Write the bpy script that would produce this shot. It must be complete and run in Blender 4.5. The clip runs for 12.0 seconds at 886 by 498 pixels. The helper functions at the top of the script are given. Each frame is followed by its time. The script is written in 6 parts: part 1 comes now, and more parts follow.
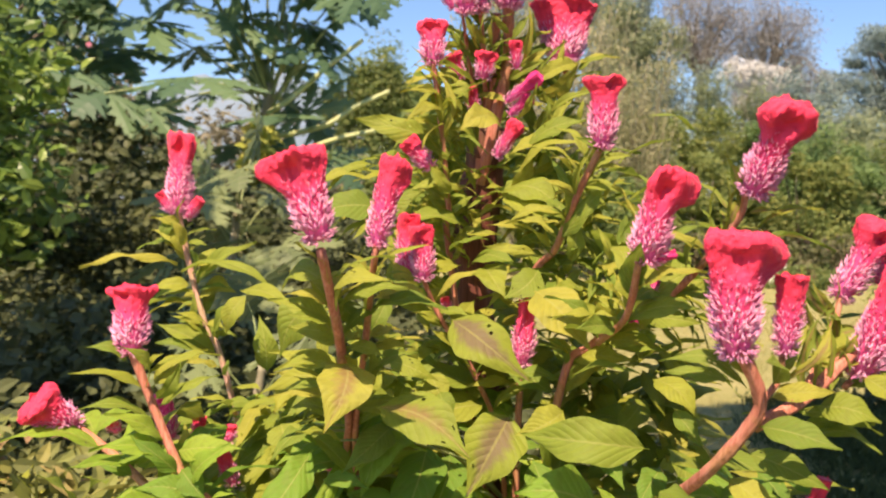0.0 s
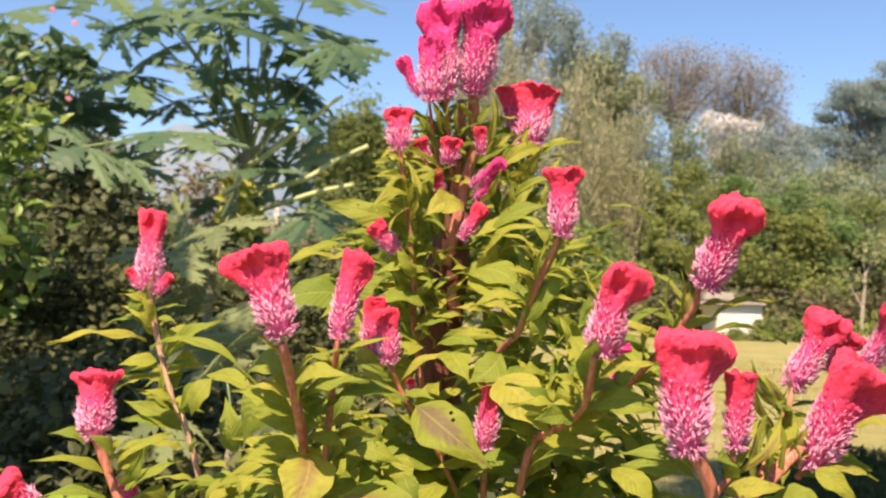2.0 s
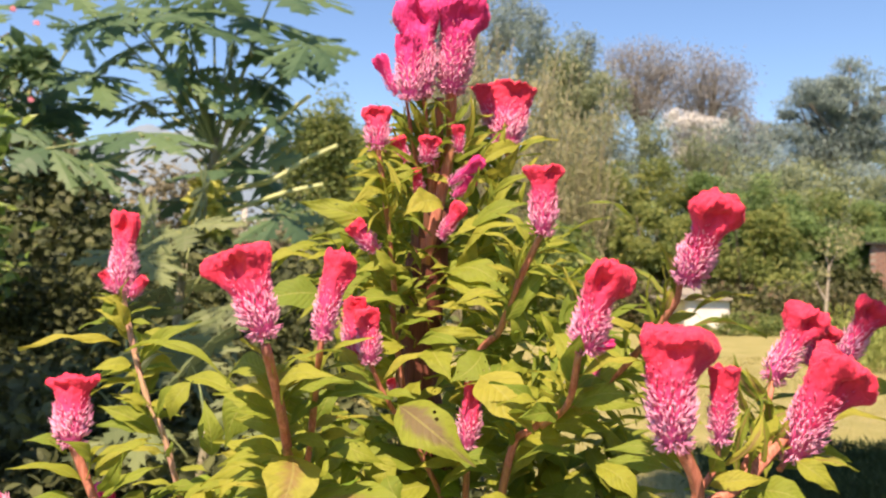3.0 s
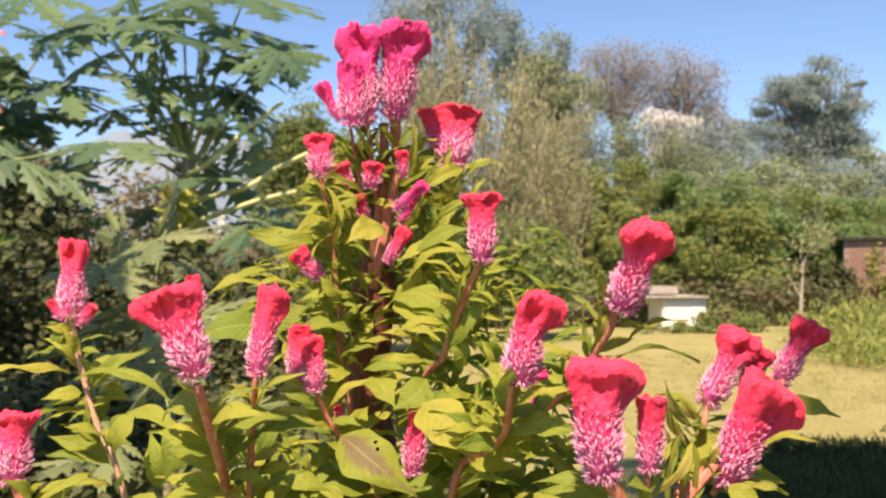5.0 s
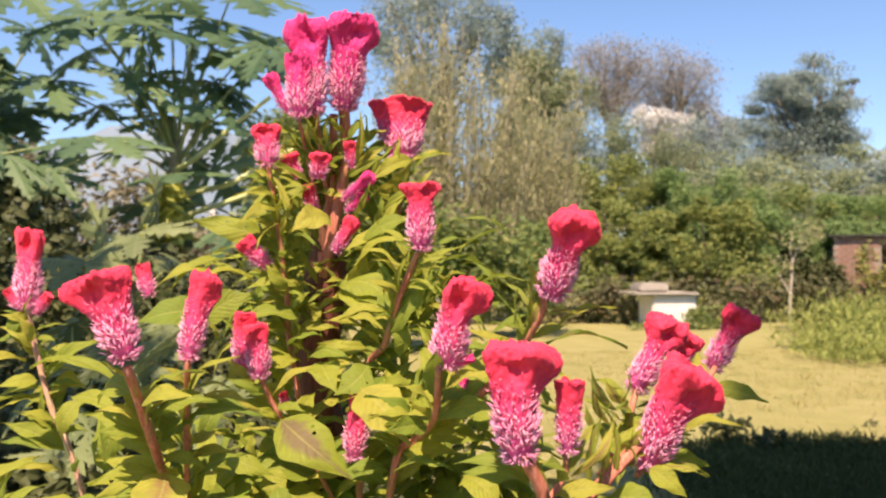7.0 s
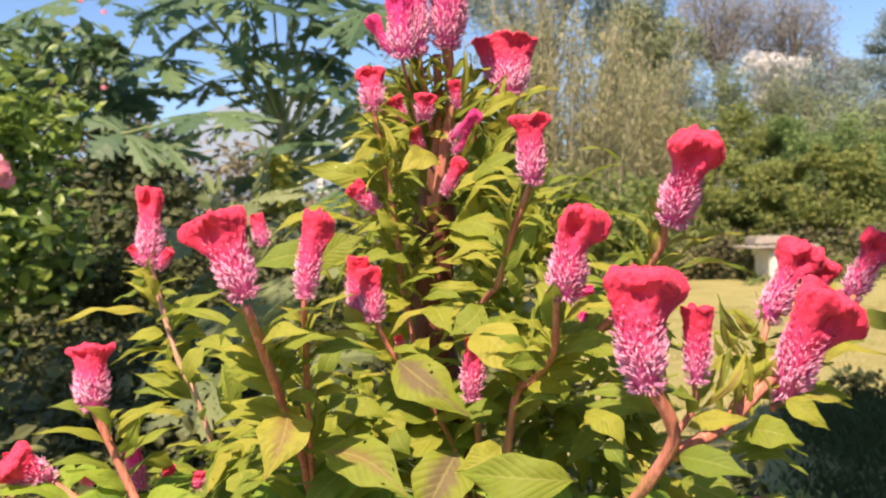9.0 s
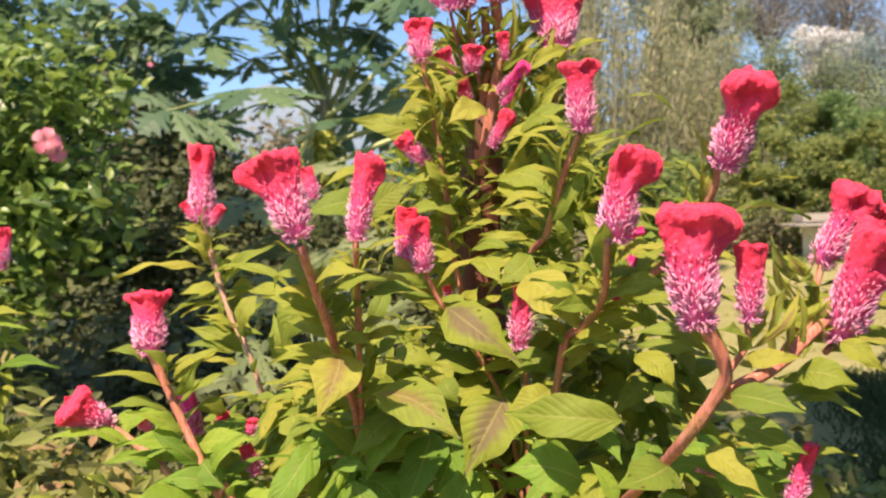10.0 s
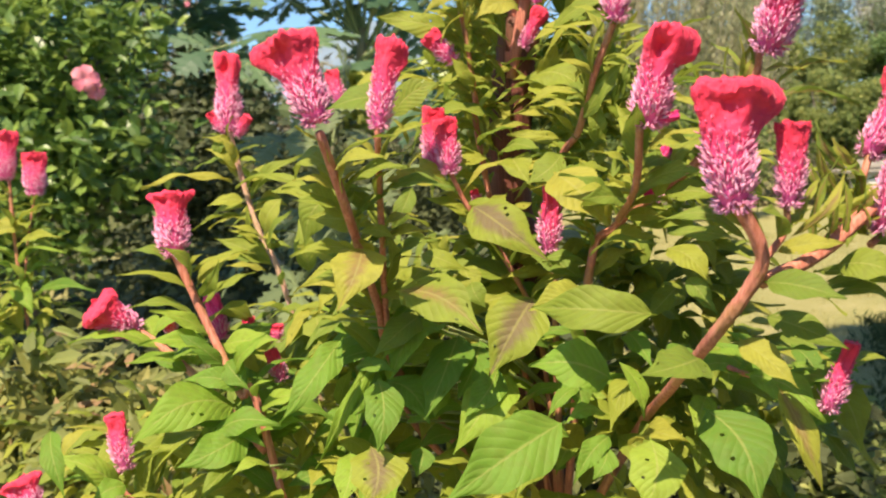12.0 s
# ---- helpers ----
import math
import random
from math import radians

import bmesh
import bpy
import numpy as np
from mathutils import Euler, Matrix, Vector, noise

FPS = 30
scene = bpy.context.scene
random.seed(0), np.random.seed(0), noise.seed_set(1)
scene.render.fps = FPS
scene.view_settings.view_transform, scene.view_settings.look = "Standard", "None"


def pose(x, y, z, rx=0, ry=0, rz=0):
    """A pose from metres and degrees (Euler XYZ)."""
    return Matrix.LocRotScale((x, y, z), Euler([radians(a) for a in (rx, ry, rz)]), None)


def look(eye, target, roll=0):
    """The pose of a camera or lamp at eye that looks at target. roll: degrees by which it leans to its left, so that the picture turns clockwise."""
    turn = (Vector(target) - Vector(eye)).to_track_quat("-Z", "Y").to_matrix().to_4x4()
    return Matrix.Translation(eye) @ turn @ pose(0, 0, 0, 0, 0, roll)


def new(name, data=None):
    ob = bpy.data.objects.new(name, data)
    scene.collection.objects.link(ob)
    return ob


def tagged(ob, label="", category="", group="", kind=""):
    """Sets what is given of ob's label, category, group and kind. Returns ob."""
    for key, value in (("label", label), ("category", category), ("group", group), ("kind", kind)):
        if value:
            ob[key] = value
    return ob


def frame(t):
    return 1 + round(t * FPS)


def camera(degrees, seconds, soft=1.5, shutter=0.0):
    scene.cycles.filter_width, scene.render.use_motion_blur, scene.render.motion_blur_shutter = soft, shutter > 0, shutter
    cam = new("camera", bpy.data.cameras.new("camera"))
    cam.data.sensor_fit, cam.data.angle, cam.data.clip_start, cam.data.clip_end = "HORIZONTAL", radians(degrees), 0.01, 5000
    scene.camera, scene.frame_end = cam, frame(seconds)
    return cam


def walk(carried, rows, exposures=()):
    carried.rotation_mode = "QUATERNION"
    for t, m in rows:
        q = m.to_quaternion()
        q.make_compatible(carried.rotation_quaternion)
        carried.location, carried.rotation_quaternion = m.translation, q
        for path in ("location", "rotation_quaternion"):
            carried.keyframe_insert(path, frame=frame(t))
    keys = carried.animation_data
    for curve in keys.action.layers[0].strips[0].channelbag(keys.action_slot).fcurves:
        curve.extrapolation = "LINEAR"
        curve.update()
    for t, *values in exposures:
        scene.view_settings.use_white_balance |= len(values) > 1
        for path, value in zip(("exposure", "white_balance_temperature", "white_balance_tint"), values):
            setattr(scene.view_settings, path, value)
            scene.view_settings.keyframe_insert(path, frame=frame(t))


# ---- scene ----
# the camera's way: seconds, place, turn
cam = camera(54.69, 12.0, soft=2.2)
# a small aperture focused on the flowers
cam.data.dof.use_dof, cam.data.dof.focus_distance, cam.data.dof.aperture_fstop = True, 1.0, 9.5
EYE = 1.25
ROWS = [
    (0.0, 0.0000, 0.0000, 0.0000, -0.000, -2.000, -1.500),
    (0.5, 0.0130, -0.0127, 0.0247, -0.030, -0.414, -1.494),
    (1.0, 0.0130, -0.0207, 0.0377, -0.101, 0.926, -1.595),
    (1.5, 0.0230, -0.0230, 0.0428, -0.575, 1.306, -1.601),
    (2.0, 0.0179, -0.0196, 0.0449, -1.342, 1.330, -1.638),
    (2.5, 0.0117, -0.0148, 0.0424, -2.596, 1.335, -1.365),
    (3.0, 0.0039, -0.0158, 0.0442, -3.390, 1.318, -0.928),
    (5.0, 0.0513, -0.0255, 0.0768, -4.700, 1.428, 0.114),
    (5.5, 0.0653, -0.0214, 0.0706, -5.792, 1.381, 0.089),
    (6.0, 0.0768, -0.0231, 0.0684, -6.334, 1.354, 0.137),
    (6.5, 0.1011, -0.0371, 0.0675, -6.226, 1.314, 0.092),
    (7.0, 0.1167, -0.0499, 0.0665, -5.099, 1.189, -0.025),
    (9.0, 0.1093, -0.0242, 0.0332, 1.942, -1.074, 2.143),
    (9.5, 0.0924, -0.0358, 0.0245, 3.874, -1.357, 2.101),
    (10.0, 0.0986, -0.0329, -0.0042, 4.680, -2.355, 2.104),
    (10.5, 0.0835, -0.0200, 0.0020, 4.603, -2.850, 2.074),
    (11.0, 0.0763, -0.0077, -0.0160, 5.154, -3.225, 2.064),
    (11.5, 0.0991, 0.0034, -0.0403, 6.017, -4.360, 2.025),
    (12.0, 0.1090, -0.0051, -0.0660, 7.288, -5.717, 1.980),
]
walk(cam, [(t, pose(x, y, EYE + z, 90 + pitch, roll, yaw)) for t, x, y, z, yaw, pitch, roll in ROWS],
     exposures=[(0.0, 1.05, 6750, 14), (3.0, 1.06, 6800, 15), (7.0, 1.07, 6800, 17), (9.5, 1.06, 6550, 15), (12.0, 1.06, 6300, 5)])

# daylight: clear sun from behind the camera, blue sky
SUN_ELEVATION, SUN_TURN = radians(58), radians(195)
world = bpy.data.worlds.new("sky")
scene.world = world
world.use_nodes = True
sky = world.node_tree.nodes.new("ShaderNodeTexSky")
sky.sky_type = "NISHITA"
sky.sun_disc = False
sky.sun_elevation, sky.sun_rotation = SUN_ELEVATION, SUN_TURN
sky.air_density, sky.dust_density, sky.ozone_density = 1.0, 0.3, 6.0
background = world.node_tree.nodes["Background"]
background.inputs["Strength"].default_value = 0.094
world.node_tree.links.new(sky.outputs["Color"], background.inputs["Color"])
sun_data = bpy.data.lights.new("sun", "SUN")
sun_data.energy, sun_data.angle, sun_data.color = 5.0, radians(0.6), (1.0, 0.79, 0.57)
sun = new("sun", sun_data)
towards_sun = Vector((math.sin(SUN_TURN) * math.cos(SUN_ELEVATION), math.cos(SUN_TURN) * math.cos(SUN_ELEVATION), math.sin(SUN_ELEVATION)))
sun.matrix_world = look(towards_sun * 30, (0, 0, 0))

# ---- materials ----
def material(name, rough=0.6, sheen=0.0):
    m = bpy.data.materials.new(name)
    m.use_nodes = True
    bsdf = m.node_tree.nodes["Principled BSDF"]
    bsdf.inputs["Roughness"].default_value = rough
    if sheen:
        bsdf.inputs["Sheen Weight"].default_value = sheen
        bsdf.inputs["Sheen Roughness"].default_value = 0.4
    return m, m.node_tree, bsdf


def ramp(tree, fac, stops):
    node = tree.nodes.new("ShaderNodeValToRGB")
    while len(node.color_ramp.elements) < len(stops):
        node.color_ramp.elements.new(0.5)
    for element, (at, colour) in zip(node.color_ramp.elements, stops):
        element.position, element.color = at, (*colour, 1)
    tree.links.new(fac, node.inputs["Fac"])
    return node.outputs["Color"]


def noise_of(tree, scale, detail=4.0, coordinate="Object", rough=0.55):
    place = tree.nodes.new("ShaderNodeTexCoord")
    node = tree.nodes.new("ShaderNodeTexNoise")
    node.inputs["Scale"].default_value, node.inputs["Detail"].default_value = scale, detail
    node.inputs["Roughness"].default_value = rough
    tree.links.new(place.outputs[coordinate], node.inputs["Vector"])
    return node.outputs["Fac"]


def mixed(tree, fac, a, b, blend="MIX"):
    node = tree.nodes.new("ShaderNodeMix")
    node.data_type, node.blend_type = "RGBA", blend
    for value, socket in ((fac, node.inputs["Factor"]), (a, node.inputs["A"]), (b, node.inputs["B"])):
        if isinstance(value, bpy.types.NodeSocket):
            tree.links.new(value, socket)
        elif isinstance(value, tuple):
            socket.default_value = (*value, 1)
        else:
            socket.default_value = value
    return node.outputs["Result"]


def sums(tree, kind, a, b=0.0, c=0.0):
    node = tree.nodes.new("ShaderNodeMath")
    node.operation = kind
    for value, socket in zip((a, b, c), node.inputs):
        if isinstance(value, bpy.types.NodeSocket):
            tree.links.new(value, socket)
        else:
            socket.default_value = value
    return node.outputs[0]


def bumped(tree, bsdf, height, strength, distance):
    node = tree.nodes.new("ShaderNodeBump")
    node.inputs["Strength"].default_value, node.inputs["Distance"].default_value = strength, distance
    tree.links.new(height, node.inputs["Height"])
    tree.links.new(node.outputs["Normal"], bsdf.inputs["Normal"])


def thin(m, tree, bsdf, colour, amount):
    """Lets light pass through a leaf or petal."""
    through_light = tree.nodes.new("ShaderNodeBsdfTranslucent")
    tree.links.new(colour, through_light.inputs["Color"])
    mix = tree.nodes.new("ShaderNodeMixShader")
    mix.inputs[0].default_value = amount
    tree.links.new(bsdf.outputs[0], mix.inputs[1])
    tree.links.new(through_light.outputs[0], mix.inputs[2])
    tree.links.new(mix.outputs[0], tree.nodes["Material Output"].inputs["Surface"])


def leaf_material(name, stops, island=False, patch=None, reach=0.0):
    """A veined leaf. patch: the colour of a withered blotch along the midrib, reach: how far it goes."""
    m, tree, bsdf = material(name, 0.62)
    bsdf.inputs["Specular IOR Level"].default_value = 0.3
    info = tree.nodes.new("ShaderNodeNewGeometry" if island else "ShaderNodeObjectInfo")
    base = ramp(tree, info.outputs["Random Per Island" if island else "Random"], stops)
    grain = noise_of(tree, 3.0 if not island else 25.0)
    base = mixed(tree, sums(tree, "MULTIPLY", grain, 0.3), base, (0.22, 0.25, 0.03))
    uv = tree.nodes.new("ShaderNodeUVMap")
    split = tree.nodes.new("ShaderNodeSeparateXYZ")
    tree.links.new(uv.outputs[0], split.inputs[0])
    across = sums(tree, "ABSOLUTE", sums(tree, "SUBTRACT", split.outputs["X"], 0.5))
    along = sums(tree, "SUBTRACT", split.outputs["Y"], sums(tree, "MULTIPLY", across, 0.55))
    veins = sums(tree, "POWER", sums(tree, "ABSOLUTE", sums(tree, "SINE", sums(tree, "MULTIPLY", along, 30.0))), 0.5)
    rib = sums(tree, "LESS_THAN", across, 0.022)
    line = sums(tree, "MAXIMUM", sums(tree, "MULTIPLY", sums(tree, "SUBTRACT", 1.0, veins), 0.09), sums(tree, "MULTIPLY", rib, 0.42))
    mottle = noise_of(tree, 9.0 if not island else 70.0, 5.0)
    base = mixed(tree, sums(tree, "MINIMUM", sums(tree, "MULTIPLY", sums(tree, "MAXIMUM", sums(tree, "SUBTRACT", mottle, 0.50), 0.0), 2.0), 0.22), base, (0.17, 0.18, 0.035))
    if patch:
        blotch = sums(tree, "ADD", sums(tree, "MULTIPLY", noise_of(tree, 2.6, 5.0), 0.55), sums(tree, "MULTIPLY", noise_of(tree, 10.0, 6.0, rough=0.7), 0.45))
        edge = sums(tree, "ADD", blotch, sums(tree, "MULTIPLY", across, -1.05))
        strong = sums(tree, "MULTIPLY", sums(tree, "MINIMUM", sums(tree, "MAXIMUM", sums(tree, "SUBTRACT", edge, 0.36 - reach), 0.0), 0.2), 3.9)
        base = mixed(tree, strong, base, patch)
    base = mixed(tree, line, base, (0.42, 0.42, 0.13))
    tree.links.new(base, bsdf.inputs["Base Color"])
    blister = noise_of(tree, 16.0 if not island else 120.0, 3.0)
    bumped(tree, bsdf, sums(tree, "ADD", veins, sums(tree, "MULTIPLY", blister, 1.6)), 0.26, 0.004)
    thin(m, tree, bsdf, base, 0.43)
    return m


def foliage_material(name, stops, amount=0.22, rough=0.5):
    m, tree, bsdf = material(name, rough)
    info = tree.nodes.new("ShaderNodeNewGeometry")
    base = ramp(tree, info.outputs["Random Per Island"], stops)
    drift = noise_of(tree, 0.9, 3.0)
    base = mixed(tree, sums(tree, "MULTIPLY", sums(tree, "SUBTRACT", drift, 0.3), 0.8), base, stops[-1][1])
    tree.links.new(base, bsdf.inputs["Base Color"])
    thin(m, tree, bsdf, base, amount)
    return m


def rough_material(name, dark, light, scale, fine, bump=0.4, depth=0.01, rough=0.8):
    """Bark, earth, plaster: two scales of noise between a dark and a light colour."""
    m, tree, bsdf = material(name, rough)
    large, small = noise_of(tree, scale, 5.0), noise_of(tree, fine, 6.0)
    both = sums(tree, "ADD", sums(tree, "MULTIPLY", large, 0.6), sums(tree, "MULTIPLY", small, 0.4))
    tree.links.new(ramp(tree, both, [(0.34, dark), (0.66, light)]), bsdf.inputs["Base Color"])
    bumped(tree, bsdf, small, bump, depth)
    return m


def stem_material(name, dark, light, green, bump=0.5):
    """A ribbed stem: lengthwise streaks of red and green, with scattered dark marks."""
    m, tree, bsdf = material(name, 0.6)
    bsdf.inputs["Specular IOR Level"].default_value = 0.3
    place = tree.nodes.new("ShaderNodeTexCoord")
    scale = tree.nodes.new("ShaderNodeMapping")
    scale.inputs["Scale"].default_value = (260.0, 260.0, 9.0)
    streak = tree.nodes.new("ShaderNodeTexNoise")
    streak.inputs["Scale"].default_value, streak.inputs["Detail"].default_value = 1.0, 4.0
    tree.links.new(place.outputs["Object"], scale.inputs["Vector"])
    tree.links.new(scale.outputs[0], streak.inputs["Vector"])
    base = ramp(tree, streak.outputs["Fac"], [(0.32, dark), (0.66, light)])
    patchy = noise_of(tree, 16.0, 4.0)
    base = mixed(tree, sums(tree, "MINIMUM", sums(tree, "MULTIPLY", sums(tree, "MAXIMUM", sums(tree, "SUBTRACT", patchy, 0.50), 0.0), 6.0), 0.4), base, green)
    marks = noise_of(tree, 130.0, 3.0)
    base = mixed(tree, sums(tree, "MULTIPLY", sums(tree, "GREATER_THAN", marks, 0.63), 0.28), base, tuple(0.5 * v for v in dark))
    tree.links.new(base, bsdf.inputs["Base Color"])
    bumped(tree, bsdf, streak.outputs["Fac"], bump, 0.004)
    return m


def petal_material(name, low, high, at=(0.35, 0.75)):
    """Velvet of a flower head, its colour running from the foot to the top."""
    m, tree, bsdf = material(name, 0.8, 0.3)
    bsdf.inputs["Sheen Tint"].default_value = (1.0, 0.5, 0.6, 1)
    place = tree.nodes.new("ShaderNodeTexCoord")
    split = tree.nodes.new("ShaderNodeSeparateXYZ")
    tree.links.new(place.outputs["Generated"], split.inputs[0])
    grain = noise_of(tree, 140.0, 3.0)
    along = sums(tree, "ADD", split.outputs["Z"], sums(tree, "MULTIPLY", sums(tree, "SUBTRACT", grain, 0.5), 0.25))
    base = ramp(tree, along, [(at[0], low), (at[1], high)])
    # scattered darker red patches imitate shade in the creases of the velvet
    fold_shade = noise_of(tree, 45.0, 3.0)
    base = mixed(tree, sums(tree, "MULTIPLY", sums(tree, "LESS_THAN", fold_shade, 0.40), 0.30), base, tuple(0.62 * v for v in high))
    tree.links.new(base, bsdf.inputs["Base Color"])
    bumped(tree, bsdf, grain, 0.5, 0.003)
    return m


def floret_material(name, stops):
    m, tree, bsdf = material(name, 0.5)
    info = tree.nodes.new("ShaderNodeNewGeometry")
    base = ramp(tree, info.outputs["Random Per Island"], stops)
    place = tree.nodes.new("ShaderNodeTexCoord")
    split = tree.nodes.new("ShaderNodeSeparateXYZ")
    tree.links.new(place.outputs["Generated"], split.inputs[0])
    reddening = sums(tree, "MULTIPLY", sums(tree, "MAXIMUM", sums(tree, "SUBTRACT", split.outputs["Z"], 0.52), 0.0), 1.9)
    base = mixed(tree, reddening, base, (0.74, 0.07, 0.24))
    tree.links.new(base, bsdf.inputs["Base Color"])
    thin(m, tree, bsdf, base, 0.2)
    return m


GREENS = [(0.0, (0.16, 0.25, 0.034)), (0.35, (0.26, 0.325, 0.042)), (0.7, (0.355, 0.38, 0.05)), (1.0, (0.425, 0.405, 0.066))]
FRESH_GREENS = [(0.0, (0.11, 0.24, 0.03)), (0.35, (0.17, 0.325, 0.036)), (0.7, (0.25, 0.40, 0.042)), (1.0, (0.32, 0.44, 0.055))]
LEAF = leaf_material("leaf green", GREENS)
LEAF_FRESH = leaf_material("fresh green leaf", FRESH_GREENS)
LEAF_BROWN = leaf_material("withered leaf", GREENS, patch=(0.20, 0.125, 0.10), reach=0.13)
LEAF_BLUSH = leaf_material("blushed leaf", GREENS, patch=(0.28, 0.17, 0.08), reach=0.06)
LEAF_INNER = leaf_material("inner leaves", GREENS, island=True)
RED = petal_material("red crest", (0.74, 0.060, 0.22), (0.71, 0.032, 0.095), (0.08, 0.55))
RED_FOOT = petal_material("pink foot", (0.71, 0.11, 0.36), (0.74, 0.055, 0.20), (0.40, 0.95))
PINK = petal_material("magenta crest", (0.74, 0.045, 0.29), (0.66, 0.030, 0.21), (0.0, 0.5))
PINK_FOOT = petal_material("magenta foot", (0.71, 0.10, 0.39), (0.74, 0.045, 0.29), (0.40, 0.95))
FLORET = floret_material("floret tips", [(0.0, (0.75, 0.22, 0.47)), (0.4, (0.82, 0.37, 0.61)), (1.0, (0.88, 0.53, 0.72))])
SCARLET, MAGENTA = (RED, RED_FOOT), (PINK, PINK_FOOT)
STEM = stem_material("red-green stem", (0.36, 0.115, 0.078), (0.58, 0.24, 0.18), (0.36, 0.24, 0.09))
# shade lying on the thick stem is put into this maroon
STEM_RED = stem_material("maroon stem darkened for shade", (0.07, 0.022, 0.018), (0.20, 0.065, 0.048), (0.12, 0.07, 0.03))
STEM_PALE = stem_material("pale pink stem", (0.40, 0.20, 0.16), (0.60, 0.38, 0.30), (0.42, 0.34, 0.18))
BARK = rough_material("grey bark", (0.09, 0.075, 0.055), (0.24, 0.20, 0.16), 3.0, 30.0, 0.6, 0.02)
PALE_BARK = rough_material("pale grey bark", (0.26, 0.23, 0.19), (0.46, 0.42, 0.36), 3.0, 30.0, 0.6, 0.02)
TRUNK_PAPAYA = rough_material("papaya trunk", (0.16, 0.15, 0.09), (0.34, 0.31, 0.22), 4.0, 30.0, 0.5, 0.015)
PETIOLE = rough_material("green stalk", (0.16, 0.22, 0.08), (0.34, 0.38, 0.16), 6.0, 40.0, 0.2, 0.002, 0.5)
PETIOLE_PALE = rough_material("pale green stalk", (0.36, 0.44, 0.17), (0.58, 0.62, 0.33), 6.0, 40.0, 0.2, 0.002, 0.5)
PAPAYA = foliage_material("papaya leaves", [(0.0, (0.06, 0.13, 0.075)), (0.45, (0.09, 0.175, 0.09)), (0.75, (0.14, 0.23, 0.10)), (1.0, (0.21, 0.29, 0.12))], 0.4, 0.55)
YOUNG = foliage_material("young papaya leaves", [(0.0, (0.09, 0.125, 0.05)), (0.5, (0.15, 0.195, 0.075)), (1.0, (0.25, 0.29, 0.12))], 0.3, 0.6)
PAPAYA_YELLOW = foliage_material("yellow papaya buds", [(0.0, (0.36, 0.42, 0.08)), (1.0, (0.62, 0.62, 0.16))])
HIBISCUS = foliage_material("hibiscus leaves", [(0.0, (0.05, 0.11, 0.028)), (0.6, (0.14, 0.24, 0.05)), (1.0, (0.30, 0.40, 0.08))], 0.36, 0.4)
# leaf colour taken dark to give the shade inside the shrubs
HEDGE = foliage_material("shade-darkened shrub leaves", [(0.0, (0.036, 0.052, 0.022)), (0.6, (0.062, 0.082, 0.032)), (1.0, (0.12, 0.135, 0.05))], 0.27, 0.65)
UNDER = foliage_material("mixed undergrowth leaves", [(0.0, (0.06, 0.085, 0.035)), (0.55, (0.11, 0.14, 0.055)), (0.88, (0.20, 0.21, 0.09)), (1.0, (0.24, 0.15, 0.11))], 0.35, 0.7)
# darkest leaf colour, deep shade painted into it
SHADE = foliage_material("leaves coloured as in deep shade", [(0.0, (0.03, 0.04, 0.014)), (0.6, (0.055, 0.07, 0.022)), (1.0, (0.115, 0.13, 0.04))], 0.18, 0.75)
TANGLE = foliage_material("tangled dull leaves", [(0.0, (0.10, 0.145, 0.035)), (0.55, (0.19, 0.25, 0.05)), (0.88, (0.30, 0.31, 0.07)), (1.0, (0.32, 0.19, 0.10))], 0.34, 0.65)
WILLOW = foliage_material("dry willowy leaves", [(0.0, (0.17, 0.20, 0.09)), (0.35, (0.27, 0.29, 0.14)), (0.7, (0.38, 0.38, 0.20)), (1.0, (0.50, 0.47, 0.29))], 0.4, 0.7)
SHRUB = foliage_material("broad shrub leaves", [(0.0, (0.11, 0.175, 0.055)), (0.5, (0.16, 0.24, 0.075)), (0.85, (0.24, 0.30, 0.09)), (1.0, (0.34, 0.34, 0.12))], 0.5, 0.7)
SHRUB_GOLD = foliage_material("yellowing shrub leaves", [(0.0, (0.14, 0.20, 0.06)), (0.5, (0.20, 0.27, 0.08)), (0.85, (0.28, 0.33, 0.10)), (1.0, (0.42, 0.41, 0.12))], 0.5, 0.7)
SHRUB_GREEN = foliage_material("fresh shrub leaves", [(0.0, (0.13, 0.215, 0.08)), (0.5, (0.19, 0.30, 0.105)), (1.0, (0.29, 0.39, 0.14))], 0.5, 0.7)
# far foliage: haze of the distance is mixed into these three colour sets
SHRUB_FAR = foliage_material("far green leaves paled for haze", [(0.0, (0.19, 0.24, 0.16)), (0.5, (0.25, 0.31, 0.18)), (1.0, (0.34, 0.38, 0.21))], 0.5)
BARE = foliage_material("thin grey-brown leaves paled for haze", [(0.0, (0.27, 0.265, 0.26)), (0.6, (0.34, 0.335, 0.32)), (1.0, (0.43, 0.42, 0.395))], 0.5)
DARK_TREE = foliage_material("green leaves blued for haze", [(0.0, (0.22, 0.29, 0.30)), (0.6, (0.27, 0.345, 0.335)), (1.0, (0.34, 0.42, 0.36))], 0.5, 0.7)
CREAM = foliage_material("cream blossom", [(0.0, (0.50, 0.50, 0.50)), (0.6, (0.64, 0.64, 0.62)), (1.0, (0.76, 0.75, 0.72))])
WEED = foliage_material("sunlit weeds", [(0.0, (0.16, 0.215, 0.05)), (0.5, (0.25, 0.31, 0.075)), (1.0, (0.36, 0.385, 0.12))], 0.35, 0.7)
# grass darkened in its colour to deepen the shadow on the lawn
SHADE_GRASS = foliage_material("shadow-dark grass", [(0.0, (0.05, 0.075, 0.022)), (1.0, (0.105, 0.135, 0.042))], 0.2, 0.8)
GRASS = foliage_material("grass blades", [(0.0, (0.19, 0.22, 0.06)), (0.5, (0.32, 0.30, 0.10)), (1.0, (0.46, 0.39, 0.18))])
